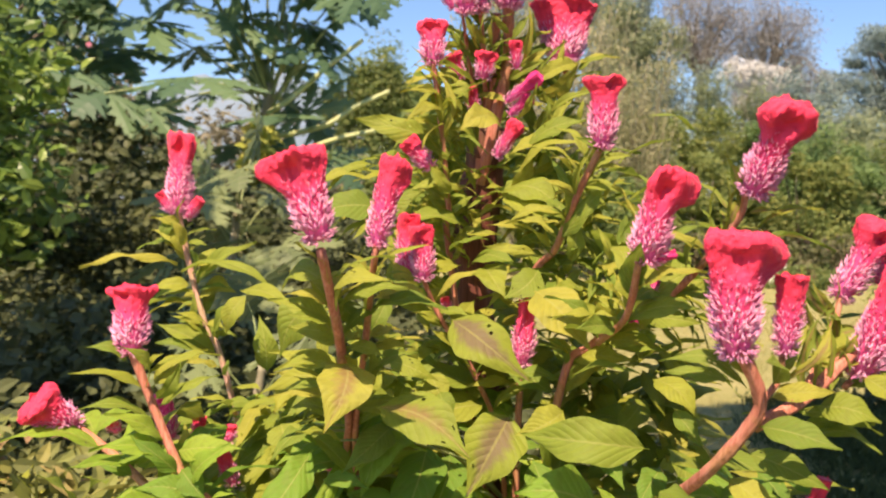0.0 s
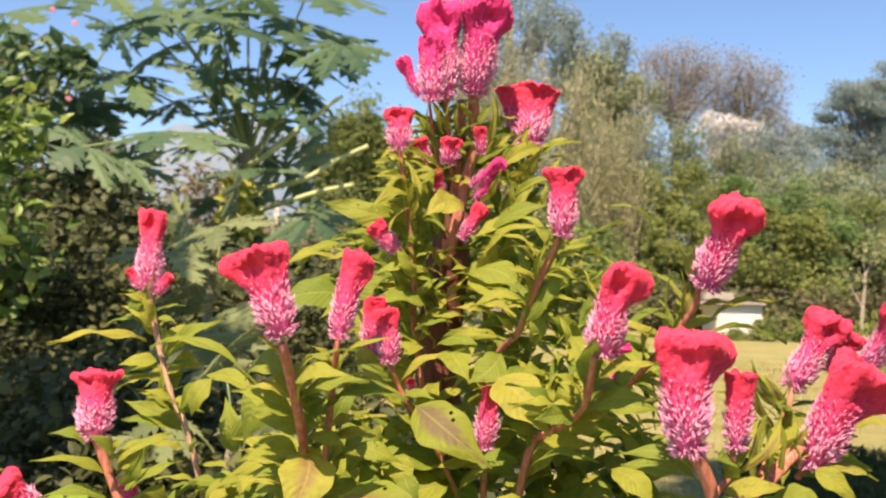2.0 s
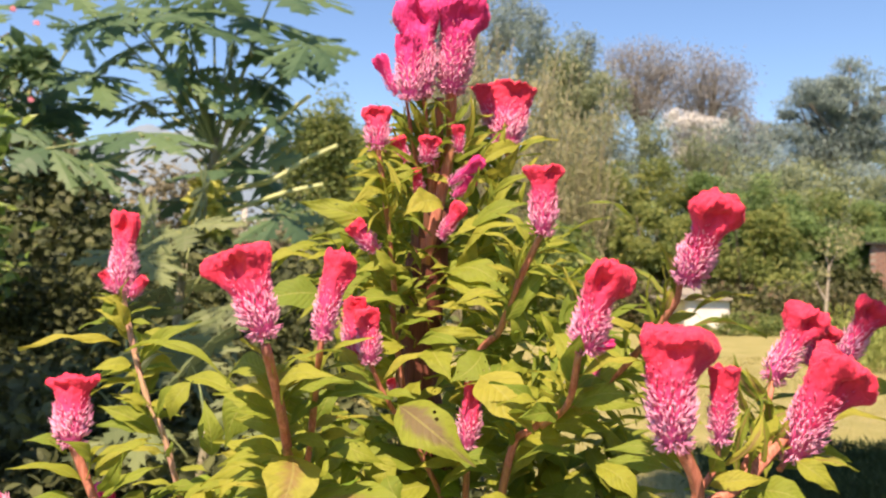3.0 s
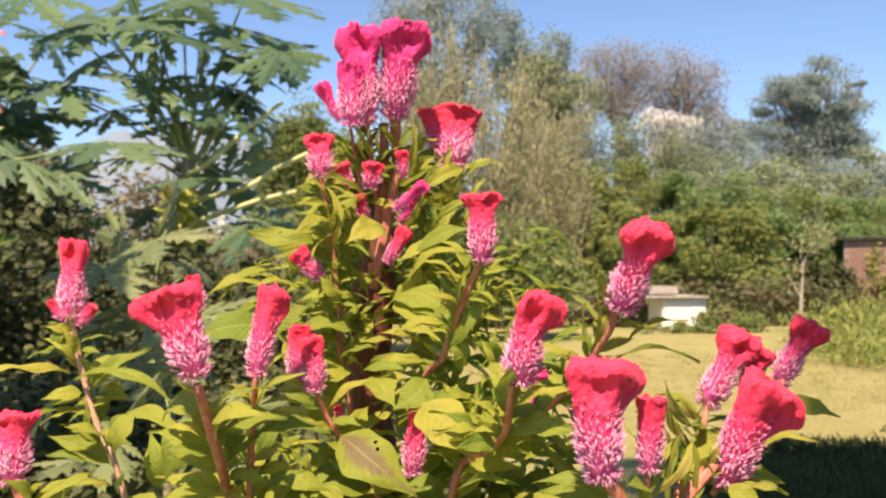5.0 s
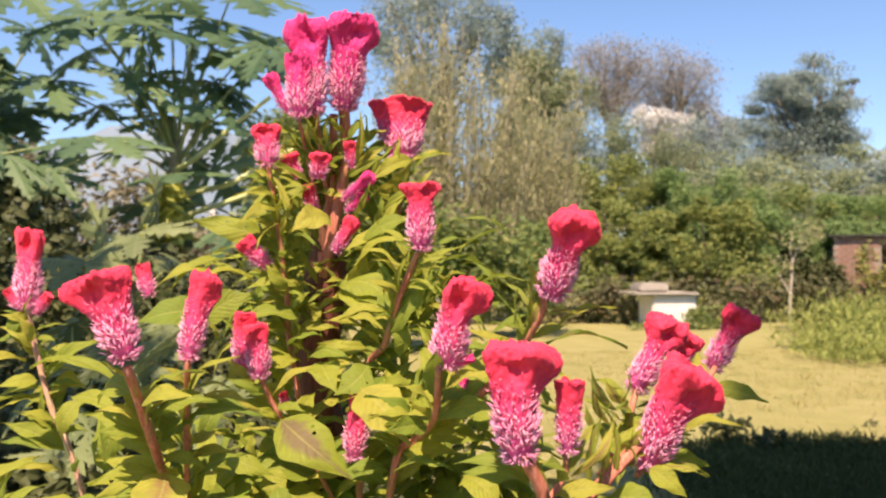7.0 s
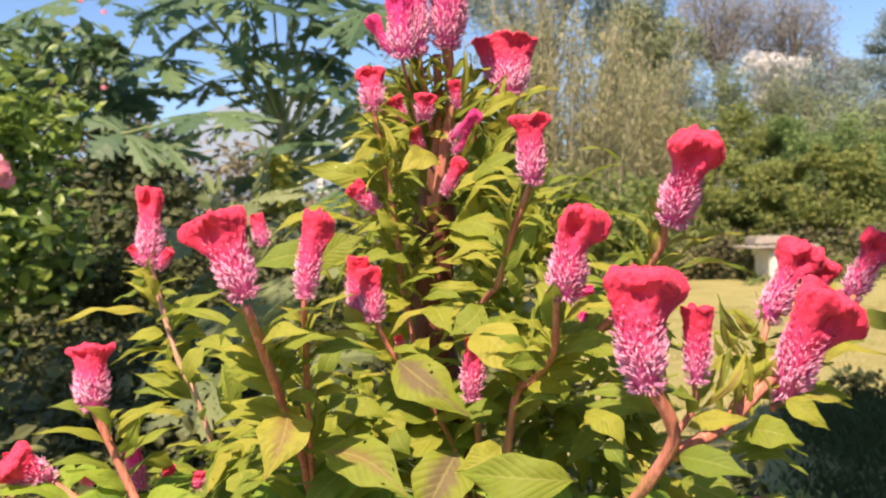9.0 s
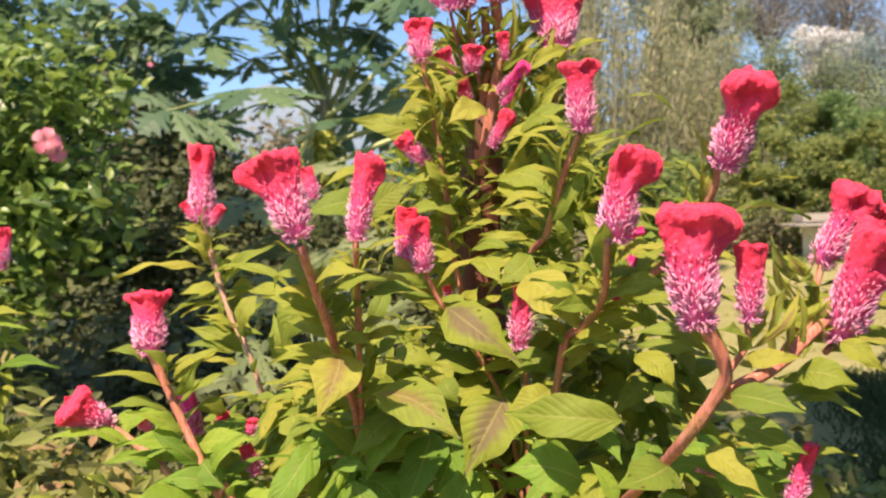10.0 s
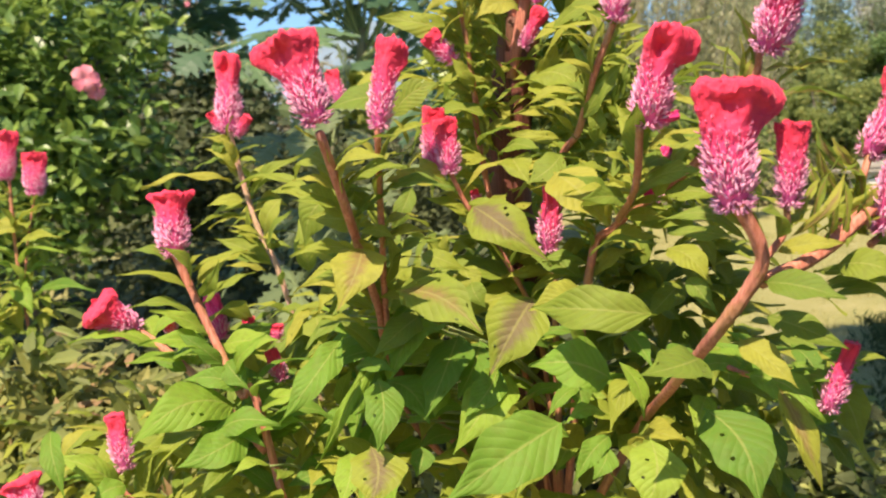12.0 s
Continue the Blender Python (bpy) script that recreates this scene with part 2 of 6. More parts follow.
TWIGGY = foliage_material("dull twiggy leaves", [(0.0, (0.10, 0.10, 0.06)), (0.6, (0.19, 0.18, 0.11)), (1.0, (0.30, 0.27, 0.19))], 0.3, 0.7)
ROSY = foliage_material("pink hibiscus petals", [(0.0, (0.66, 0.13, 0.24)), (1.0, (0.76, 0.28, 0.36))])
WHITEWASH = rough_material("whitewashed plaster", (0.62, 0.60, 0.56), (0.82, 0.81, 0.78), 1.5, 20.0, 0.3, 0.01)
SLAB = rough_material("stained slab", (0.24, 0.22, 0.19), (0.46, 0.42, 0.37), 2.0, 25.0)
GREYSTONE = rough_material("weathered concrete", (0.22, 0.20, 0.18), (0.40, 0.37, 0.33), 2.0, 25.0)
ROOFING = rough_material("dark roof sheet", (0.03, 0.03, 0.035), (0.08, 0.075, 0.075), 2.0, 25.0)
BRICK = rough_material("old brick", (0.17, 0.09, 0.07), (0.40, 0.24, 0.18), 3.5, 22.0)
MORTAR = rough_material("old mortar", (0.20, 0.17, 0.14), (0.36, 0.31, 0.26), 2.5, 30.0)
# unseen wall kept near white to bounce fill light onto the flowers
PLASTER = rough_material("house plaster paled for bounce", (0.68, 0.65, 0.60), (0.80, 0.78, 0.73), 0.7, 15.0)
# blue-grey base colour paints the distance haze onto the hills
HILL = rough_material("hillside with haze in its colour", (0.12, 0.17, 0.22), (0.17, 0.22, 0.28), 0.004, 0.03, 0.1, 1.0, 1.0)


def lawn_material():
    m, tree, bsdf = material("dry lawn", 0.9)
    large, mid, fine = noise_of(tree, 0.35, 4.0), noise_of(tree, 2.2, 5.0), noise_of(tree, 45.0, 5.0)
    base = ramp(tree, mid, [(0.3, (0.225, 0.235, 0.08)), (0.55, (0.34, 0.315, 0.13)), (0.75, (0.44, 0.385, 0.20))])
    base = mixed(tree, sums(tree, "MULTIPLY", large, 0.6), base, (0.29, 0.275, 0.085))
    base = mixed(tree, sums(tree, "MULTIPLY", fine, 0.5), base, (0.24, 0.21, 0.06))
    tree.links.new(base, bsdf.inputs["Base Color"])
    bumped(tree, bsdf, fine, 0.8, 0.04)
    return m


LAWN = lawn_material()

# ---- builders ----
def world_of(ob):
    m = ob.matrix_basis.copy()
    while ob.parent:
        ob = ob.parent
        m = ob.matrix_basis @ m
    return m


def mesh_of(name, verts, faces, mat, smooth=True):
    data = bpy.data.meshes.new(name)
    data.from_pydata([tuple(v) for v in verts], [], [tuple(f) for f in faces])
    data.materials.append(mat)
    if smooth:
        data.polygons.foreach_set("use_smooth", [True] * len(data.polygons))
    data.update()
    return data


def part(name, data, parent, label="", m=None):
    """Links a mesh under a thing or a part. m: its pose in the world; without it the mesh shares its parent's axes."""
    ob = new(name, data)
    ob.parent = parent
    if m is not None:
        ob.matrix_basis = world_of(parent).inverted() @ m
    return tagged(ob, label) if label else ob


def thing(name, at, label, category, group="", kind=""):
    ob = new(name)
    ob.empty_display_size = 0.05
    ob.matrix_basis = Matrix.Translation(at)
    return tagged(ob, label, category, group, kind)


def smooth_line(points, steps=6):
    """Catmull-Rom through the points."""
    p = [Vector(q) for q in points]
    p = [2 * p[0] - p[1], *p, 2 * p[-1] - p[-2]]
    out = []
    for i in range(1, len(p) - 2):
        a, b, c, d = p[i - 1:i + 3]
        for k in range(steps):
            t = k / steps
            out.append(0.5 * (2 * b + (c - a) * t + (2 * a - 5 * b + 4 * c - d) * t * t + (3 * b - a - 3 * c + d) * t ** 3))
    return out + [p[-2]]


def tube(line, r0, r1, sides=8, flat=1.0, knots=0.0):
    """Verts and faces of a tapering, closed tube along a line."""
    verts, faces = [], []
    n = len(line)
    for i, q in enumerate(line):
        way = (line[min(i + 1, n - 1)] - line[max(i - 1, 0)]).normalized()
        side = way.cross(Vector((0, -1, 0.12))).normalized()
        out = side.cross(way)
        r = r0 + (r1 - r0) * i / (n - 1)
        r *= 1 + knots * (0.5 - noise.noise(q * 60))
        for k in range(sides):
            a = 2 * math.pi * k / sides
            rib = r * (1 + 0.09 * math.cos(6 * a)) if sides >= 14 else r
            verts.append(q + side * math.cos(a) * rib * flat + out * math.sin(a) * rib)
    for i in range(n - 1):
        for k in range(sides):
            j = (k + 1) % sides
            faces.append((i * sides + k, i * sides + j, (i + 1) * sides + j, (i + 1) * sides + k))
    faces.append(tuple(range(sides))[::-1])
    faces.append(tuple(range((n - 1) * sides, n * sides)))
    return verts, faces


def joined(pieces):
    verts, faces = [], []
    for v, f in pieces:
        k = len(verts)
        verts += v
        faces += [tuple(i + k for i in q) for q in f]
    return verts, faces


def box(x0, y0, z0, x1, y1, z1, bevel=0.01):
    bm = bmesh.new()
    bmesh.ops.create_cube(bm, size=1.0, matrix=Matrix.Translation(((x0 + x1) / 2, (y0 + y1) / 2, (z0 + z1) / 2)) @ Matrix.Diagonal((x1 - x0, y1 - y0, z1 - z0, 1)))
    bmesh.ops.bevel(bm, geom=bm.edges[:], offset=bevel, segments=2, affect="EDGES")
    verts, faces = [v.co.copy() for v in bm.verts], []
    bm.verts.index_update()
    faces = [tuple(v.index for v in f.verts) for f in bm.faces]
    bm.free()
    return verts, faces


# leaves of the cockscombs: twelve shapes of unit length along +y, facing +z
def leaf_shape(seed, rows=14, cols=6, holes=0):
    rng = random.Random(seed)
    arch, curl, fold, wave, turn = rng.uniform(0.06, 0.24), rng.uniform(-0.22, 0.24), rng.uniform(0.05, 0.22), rng.uniform(0.012, 0.034), rng.uniform(-0.08, 0.08)
    phase, peak = rng.uniform(0, 6), rng.uniform(0.66, 0.84)
    verts, faces, uvs = [], [], []
    for i in range(rows + 1):
        t = i / rows
        soft = min(1.0, max(0.0, (t - 0.62) / 0.38))
        width = 0.008 + 0.345 * math.sin(math.pi * min(1, max(0, (t - 0.05) / 0.95)) ** peak) ** 0.9 * (1 - 0.25 * t) * (1 - 0.55 * soft * soft * (3 - 2 * soft))
        for j in range(cols + 1):
            u = j / cols * 2 - 1
            edge = 1 + 0.07 * math.sin(17 * t + phase + 2 * (u > 0)) * (abs(u) > 0.9)
            x = u * width * edge * 0.58 + turn * math.sin(math.pi * t)
            z = arch * math.sin(math.pi * t) + 0.10 * t * (1 - t) * (0.5 - t) - fold * abs(u) * width * -1.2 - 0.10 * width * u * u
            z += wave * math.sin(13 * t + phase + 2.4 * u) * abs(u) + curl * u * width * t
            verts.append(Vector((x, t, z)))
            uvs.append((0.5 + u / 2, t))
    for i in range(rows):
        for j in range(cols):
            a = i * (cols + 1) + j
            faces.append((a, a + 1, a + cols + 2, a + cols + 1))
    for _ in range(holes):
        faces.pop(rng.randrange(cols * 3, len(faces) - cols * 4))
    return verts, faces, uvs


def with_uv(data, uvs):
    layer = data.uv_layers.new(name="UVMap")
    for loop in data.loops:
        layer.data[loop.index].uv = uvs[loop.vertex_index]
    return data


SHAPES = [leaf_shape(s) for s in range(12)]
EATEN = [leaf_shape(s, 30, 14, (0, 0, 2, 0, 4, 1)[s % 6]) for s in range(12)]
LEAF_MESHES = {}
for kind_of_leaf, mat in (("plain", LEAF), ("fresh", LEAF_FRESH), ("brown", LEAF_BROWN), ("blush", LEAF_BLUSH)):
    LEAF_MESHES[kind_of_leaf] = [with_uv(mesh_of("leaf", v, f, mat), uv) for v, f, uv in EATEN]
leaf_random = random.Random(5)
CAM, UP, LEFT, RIGHT = (0, -0.82, 0.57), (0, -0.42, 0.9), (-0.72, -0.58, 0.38), (0.72, -0.58, 0.38)


def leaf_pose(base, tip, width, facing):
    base, tip = Vector(base), Vector(tip)
    way = tip - base
    length = way.length
    y = way.normalized()
    x = y.cross(Vector(facing)).normalized()
    z = x.cross(y)
    turn = Matrix((x, y, z)).transposed().to_4x4()
    return Matrix.Translation(base) @ turn @ Matrix.Diagonal((width / 0.36, length, length, 1))


def leaf(plant, base, tip, width, facing=CAM, brown=False, blush=False):
    facing = Vector(facing) + Vector([leaf_random.uniform(-0.12, 0.12) for _ in range(3)])
    m = leaf_pose(base, tip, width, facing)
    blush = blush or (base[0] > 0.3 and width < 0.0145 and base[2] > 1.08)
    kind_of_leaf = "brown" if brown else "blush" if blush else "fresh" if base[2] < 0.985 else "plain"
    label = "green leaf with a withered brown blotch" if brown else "leaf flushed dull brown" if blush else ""
    return part("leaf", leaf_random.choice(LEAF_MESHES[kind_of_leaf]), plant, label, m)


def stem(plant, points, r0, r1, mat=None, flat=1.0, leafy=True):
    """A knotty stem from its foot to its tip, with small leaves all round its upper part."""
    line = smooth_line(points, 9)
    v, f = tube(line, r0 * 0.48, r1 * 0.66, 18, flat, 0.14)
    base = Vector(points[0])
    ob = part("stem", mesh_of("stem", [q - base for q in v], f, mat or STEM), plant, "", Matrix.Translation(base))
    if leafy:
        length, angle = 0.0, leaf_random.uniform(0, 6)
        for a, b in zip(line, line[1:]):
            length += (b - a).length
            if length < 0.011 or b.z < 0.74 or (b - line[-1]).length < 0.028:
                continue
            length = 0.0
            angle += 2.4
            high = b.z > 1.22
            for _ in range(3 if high else 2 if b.z > 1.02 else 1):
                angle += 2.4
                k = leaf_random.uniform(0.65, 1.4)
                size = k * (0.058 if high else 0.062 if b.z > 1.05 else 0.09)
                rise = leaf_random.uniform(-0.2, 1.6) if high else leaf_random.uniform(-0.25, 0.7)
                away = Vector((math.cos(angle), math.sin(angle) * (0.4 if math.sin(angle) < 0 else 1), rise)).normalized()
                facing = (away.x * -0.4 + leaf_random.uniform(-0.5, 0.5), leaf_random.uniform(-1.0, -0.1), 0.8)
                leaf(plant, b + away * r1, b + away * size, size * (leaf_random.uniform(0.11, 0.22) if high else leaf_random.uniform(0.2, 0.38)), facing)
    return ob


def lerp(a, b, t):
    return a + (b - a) * t


def profile(stops, t):
    for (t0, *a), (t1, *b) in zip(stops, stops[1:]):
        if t <= t1:
            k = (t - t0) / (t1 - t0)
            k = k * k * (3 - 2 * k)
            return [lerp(p, q, k) for p, q in zip(a, b)]
    return list(stops[-1][1:])


FOOT = [(0, 0.34), (0.05, 0.62), (0.14, 0.82), (0.30, 0.96), (0.5, 1.02), (0.8, 1.04)]
FOOT_NECK = [(0, 0.34), (0.05, 0.70), (0.14, 0.94), (0.28, 1.0), (0.44, 0.88), (0.58, 0.70), (0.8, 0.66)]
CREST_FLAT = [(0, 0.0, 0.50), (0.24, 0.08, 0.64), (0.42, 0.30, 0.76), (0.55, 0.66, 0.845), (0.65, 0.96, 0.895), (0.74, 1.05, 0.935), (0.84, 1.0, 0.97), (0.93, 0.74, 0.99), (1.0, 0.2, 0.965)]
CREST_FAN = [(0, 0.0, 0.42), (0.25, 0.20, 0.58), (0.45, 0.50, 0.74), (0.58, 0.78, 0.86), (0.68, 0.95, 0.925), (0.78, 1.02, 0.96), (0.89, 0.92, 0.985), (1.0, 0.4, 0.95)]
CREST_CONE = [(0, 0.0, 0.40), (0.22, 0.18, 0.53), (0.42, 0.48, 0.68), (0.56, 0.80, 0.80), (0.66, 1.0, 0.87), (0.76, 1.04, 0.92), (0.86, 0.92, 0.965), (0.94, 0.64, 0.99), (1.0, 0.15, 0.98)]
CREST_DOME = [(0, 0.0, 0.44), (0.22, 0.10, 0.56), (0.40, 0.38, 0.67), (0.54, 0.76, 0.765), (0.64, 1.0, 0.83), (0.74, 1.06, 0.885), (0.84, 0.92, 0.945), (0.93, 0.60, 0.985), (1.0, 0.12, 0.975)]


def bell(x, centre, wide):
    return math.exp(-((x - centre) / wide) ** 2)


def flower_head(plant, base, tip, crest_width, foot_width, seed=0, hue=None, droop=0.0, fan=False, lip=1.0, neck=False, cone=False):
    """A cockscomb head: a spike set with pale pointed florets, widening into a flattened velvet crest with a folded, rolled rim."""
    rng = random.Random(seed)
    crest_mat, foot_mat = hue or SCARLET
    base, tip = Vector(base), Vector(tip)
    z = (tip - base)
    length = z.length
    z.normalize()
    x = z.cross(Vector((0, -1, 0)))
    x = (x + Vector((0, rng.uniform(-0.25, 0.25), 0))).normalized()
    y = z.cross(x).normalized()
    x = y.cross(z)
    m = Matrix.Translation(base) @ Matrix((x, y, z)).transposed().to_4x4()
    a, c = foot_width / 2 * 0.80, crest_width / 2 * 0.96
    depth_a, depth_c = a * 0.80, max(min(c * 0.46, a * 0.95), a * 0.5)
    shift = Vector((seed * 3.7, seed * 1.3, 0))
    flat_top = fan or lip > 1
    crest_stops = CREST_CONE if cone else CREST_FAN if fan else CREST_FLAT if flat_top else CREST_DOME
    start = crest_stops[0][2]
    hang = 1 if droop >= 0 else -1
    pocket, bulge, waves = rng.uniform(-0.35, 0.35), rng.uniform(-0.6, 0.6), rng.uniform(3.6, 5.6)

    def foot_radius(s, k):
        wide = profile(FOOT_NECK if neck else FOOT, s)[0]
        if fan:
            wide *= lerp(0.72, 1.22 if k == 0 else 0.9, min(1, s / 0.65))
        return wide * (a if k == 0 else depth_a)

    rise = [(high, mix) for _, mix, high in crest_stops[:6]]

    def half(s, k):
        """Half width or depth of the whole head at the share s of its height."""
        if s <= start:
            return foot_radius(s, k)
        return lerp(foot_radius(start, k), c if k == 0 else depth_c, profile(rise, s)[0])

    def skew(s):
        return droop * length * max(0.0, s - 0.45) ** 1.5 * 1.2

    sides, verts, faces = 32, [], []
    rings = 16
    for i in range(rings + 1):
        s = (start + 0.03) * i / rings
        for k in range(sides):
            t = 2 * math.pi * k / sides
            lump = 1 + 0.10 * noise.noise(Vector((math.cos(t) * 2.5, math.sin(t) * 2.5, s * 7)) + shift) + 0.05 * noise.noise(Vector((math.cos(t) * 9, math.sin(t) * 9, s * 22)) + shift)
            verts.append(Vector((foot_radius(s, 0) * math.cos(t) * lump + skew(s), foot_radius(s, 1) * math.sin(t) * lump, s * length)))
    grid(faces, rings, sides)
    faces.append(tuple(range(sides))[::-1])
    head = part("flower_head", mesh_of("flower_head", verts, faces, foot_mat), plant, "", m)

    # crest: a flattened fan that ends in a rolled, wavy rim with a hollow fold below it
    verts, faces, rings, sides = [], [], 34, 96
    for i in range(rings + 1):
        k = i / rings
        mix, high = profile(crest_stops, k)
        rim = bell(k, 0.78, 0.16)
        for q in range(sides):
            t = 2 * math.pi * q / sides
            u, v = math.cos(t), math.sin(t)
            ring = Vector((u, v, 0))
            broad = noise.noise(ring * 1.3 + shift)
            crease = abs(noise.noise(ring * 3.4 + shift * 1.7 + Vector((0, 0, 1.2 * k)))) * 1.7 - 0.35
            frill = noise.noise(ring * 8 + shift + Vector((0, 0, 3 * k)))
            grow = (0.20 * broad + 0.26 * crease * min(1, 1.5 * k) + 0.07 * frill) * mix
            side = max(0.0, hang * u) ** 2
            rx = lerp(foot_radius(start, 0), c * (lip if k > 0.5 else 1), mix) * (1 + grow * 0.35 + 1.1 * abs(droop) * side * mix)
            ry = lerp(foot_radius(start, 1), depth_c, mix) * (1 + grow * 0.9 + (0.25 if flat_top else 0.34) * rim * (0.6 + 0.4 * math.sin(waves * u + seed)))
            if v < 0:
                ry *= 1 - (0.15 if crest_width < 0.04 or fan else 0.45 if flat_top else 0.6) * bell(k, 0.58, 0.12) * bell(u, pocket, 0.28) + 0.28 * rim * bell(u, bulge, 0.4)
            up = high + mix * (0.05 * broad + 0.045 * crease + 0.015 * frill) * (0.5 + k) * (0.45 if flat_top else 1)
            up += 0.022 * rim * math.sin(waves * 1.6 * u + 2 * seed)
            up -= mix * ((0.02 if flat_top else 0.07) * u ** 2 + 0.26 * abs(droop) * side + 0.28 * abs(droop) * hang * u)
            fold = depth_c * (0.08 if fan else 0.25 if flat_top else 0.40) * mix * math.sin(waves * u + seed)
            at = Vector((rx * u + skew(high), ry * v + fold, up * length))
            knob = 0.9 * noise.noise(at * 95 + shift) + noise.noise(at * 190 + shift) + 0.6 * noise.noise(at * 420 + shift)
            out = Vector((u, v, 0.8 * k)).normalized()
            verts.append(at + out * knob * (0.0007 + 0.019 * crest_width) * min(1, mix * 2))
    grid(faces, rings, sides)
    top = len(verts)
    verts.append(sum(verts[-sides:], Vector()) / sides)
    for q in range(sides):
        faces.append((rings * sides + q, rings * sides + (q + 1) % sides, top))
    # short velvet pile that softens the outline
    for i in range(min(1500, int(600 + 10000 * crest_width))):
        k = rng.randrange(sides * 8, top)
        at = verts[k]
        ring, q = divmod(k, sides)
        way = Vector((math.cos(2 * math.pi * q / sides), math.sin(2 * math.pi * q / sides), lerp(-0.2, 1.4, ring / rings))).normalized()
        way = (way + Vector([rng.uniform(-0.4, 0.4) for _ in range(3)])).normalized()
        side = way.cross(Vector((0.3, 0.5, 0.8))).normalized()
        r, reach, n = 0.0003 + 0.003 * crest_width, (0.0005 + 0.013 * crest_width) * rng.uniform(0.5, 1.3), len(verts)
        out = side.cross(way)
        verts += [at + side * r, at - side * r * 0.5 + out * r, at - side * r * 0.5 - out * r, at + way * reach]
        faces += [(n, n + 1, n + 3), (n + 1, n + 2, n + 3), (n + 2, n, n + 3)]
    part("crest", mesh_of("crest", verts, faces, crest_mat), head, "ruffled velvety crest")

    # pale pointed florets in loose rows, thinning out towards the crest
    verts, faces = [], []
    slim = min(foot_width, 0.044)
    count = min(1150, max(70, int(length * foot_width * 2.0e5)))
    for i in range(count):
        s = 0.01 + 0.80 * ((i + 0.5) / count) ** 1.08
        if rng.random() < (max(0, s - 0.36) / 0.42) ** 0.8:
            continue
        t = i * 2.39996 + rng.uniform(-0.22, 0.22)
        at = Vector((half(s, 0) * math.cos(t) * 0.93 + skew(s), half(s, 1) * math.sin(t) * 0.93, s * length))
        tilt = rng.uniform(-0.5, 0.5)
        way = Vector((math.cos(t + tilt), math.sin(t + tilt), rng.uniform(0.15, 1.5) - 1.5 * (s < 0.10))).normalized()
        fade = 1 - 0.6 * max(0, (s - 0.30) / 0.5)
        reach, r = (0.0040 + 0.17 * slim) * rng.uniform(0.75, 1.25) * fade, (0.0005 + 0.0125 * slim) * rng.uniform(0.8, 1.2) * (0.5 + 0.5 * fade)
        side = way.cross(Vector((0.3, 0.2, 1))).normalized()
        out = side.cross(way)
        n = len(verts)
        verts.append(at)
        for j in range(4):
            b = j * math.pi / 2
            verts.append(at + way * reach * 0.55 + (side * math.cos(b) + out * math.sin(b)) * r)
        verts.append(at + (way + Vector((0, 0, 0.25))) * reach)
        for j in range(4):
            j2 = (j + 1) % 4
            faces += [(n, n + 1 + j2, n + 1 + j), (n + 5, n + 1 + j, n + 1 + j2)]
    tagged(part("floret_cluster", mesh_of("floret_cluster", verts, faces, FLORET), head, "pale pink pointed florets"), kind="stuff")
    return head


def grid(faces, rings, sides):
    for i in range(rings):
        for k in range(sides):
            j = (k + 1) % sides
            faces.append((i * sides + k, i * sides + j, (i + 1) * sides + j, (i + 1) * sides + k))


def inner_leaves(plant, blobs, count, seed, size=(0.08, 0.14), wide=(0.34, 0.52), mat=None):
    """The crowded leaves inside a plant, as one mesh."""
    rng = random.Random(seed)
    verts, faces, uvs = [], [], []
    for _ in range(count):
        bx, by, bz, rx, ry, rz = rng.choice(blobs)
        d = Vector([rng.gauss(0, 1) for _ in range(3)]).normalized() * rng.uniform(0.3, 1.0)
        at = Vector((bx + d.x * rx, by + d.y * ry, bz + d.z * rz))
        way = Vector((d.x + rng.uniform(-0.5, 0.5), d.y + rng.uniform(-0.5, 0.3), rng.uniform(-0.7, 0.35))).normalized()
        long = rng.uniform(*size)
        m = leaf_pose(at, at + way * long, long * rng.uniform(*wide), (rng.uniform(-0.45, 0.45), rng.uniform(-0.45, 0.1), 1))
        v, f, uv = rng.choice(SHAPES)
        k = len(verts)
        verts += [m @ q for q in v]
        faces += [tuple(i + k for i in q) for q in f]
        uvs += uv
    base = plant.matrix_basis.translation
    data = with_uv(mesh_of("inner_leaves", [q - base for q in verts], faces, mat or LEAF_INNER), uvs)
    return tagged(part("inner_leaves", data, plant, "crowded yellow-green leaves"), kind="stuff")


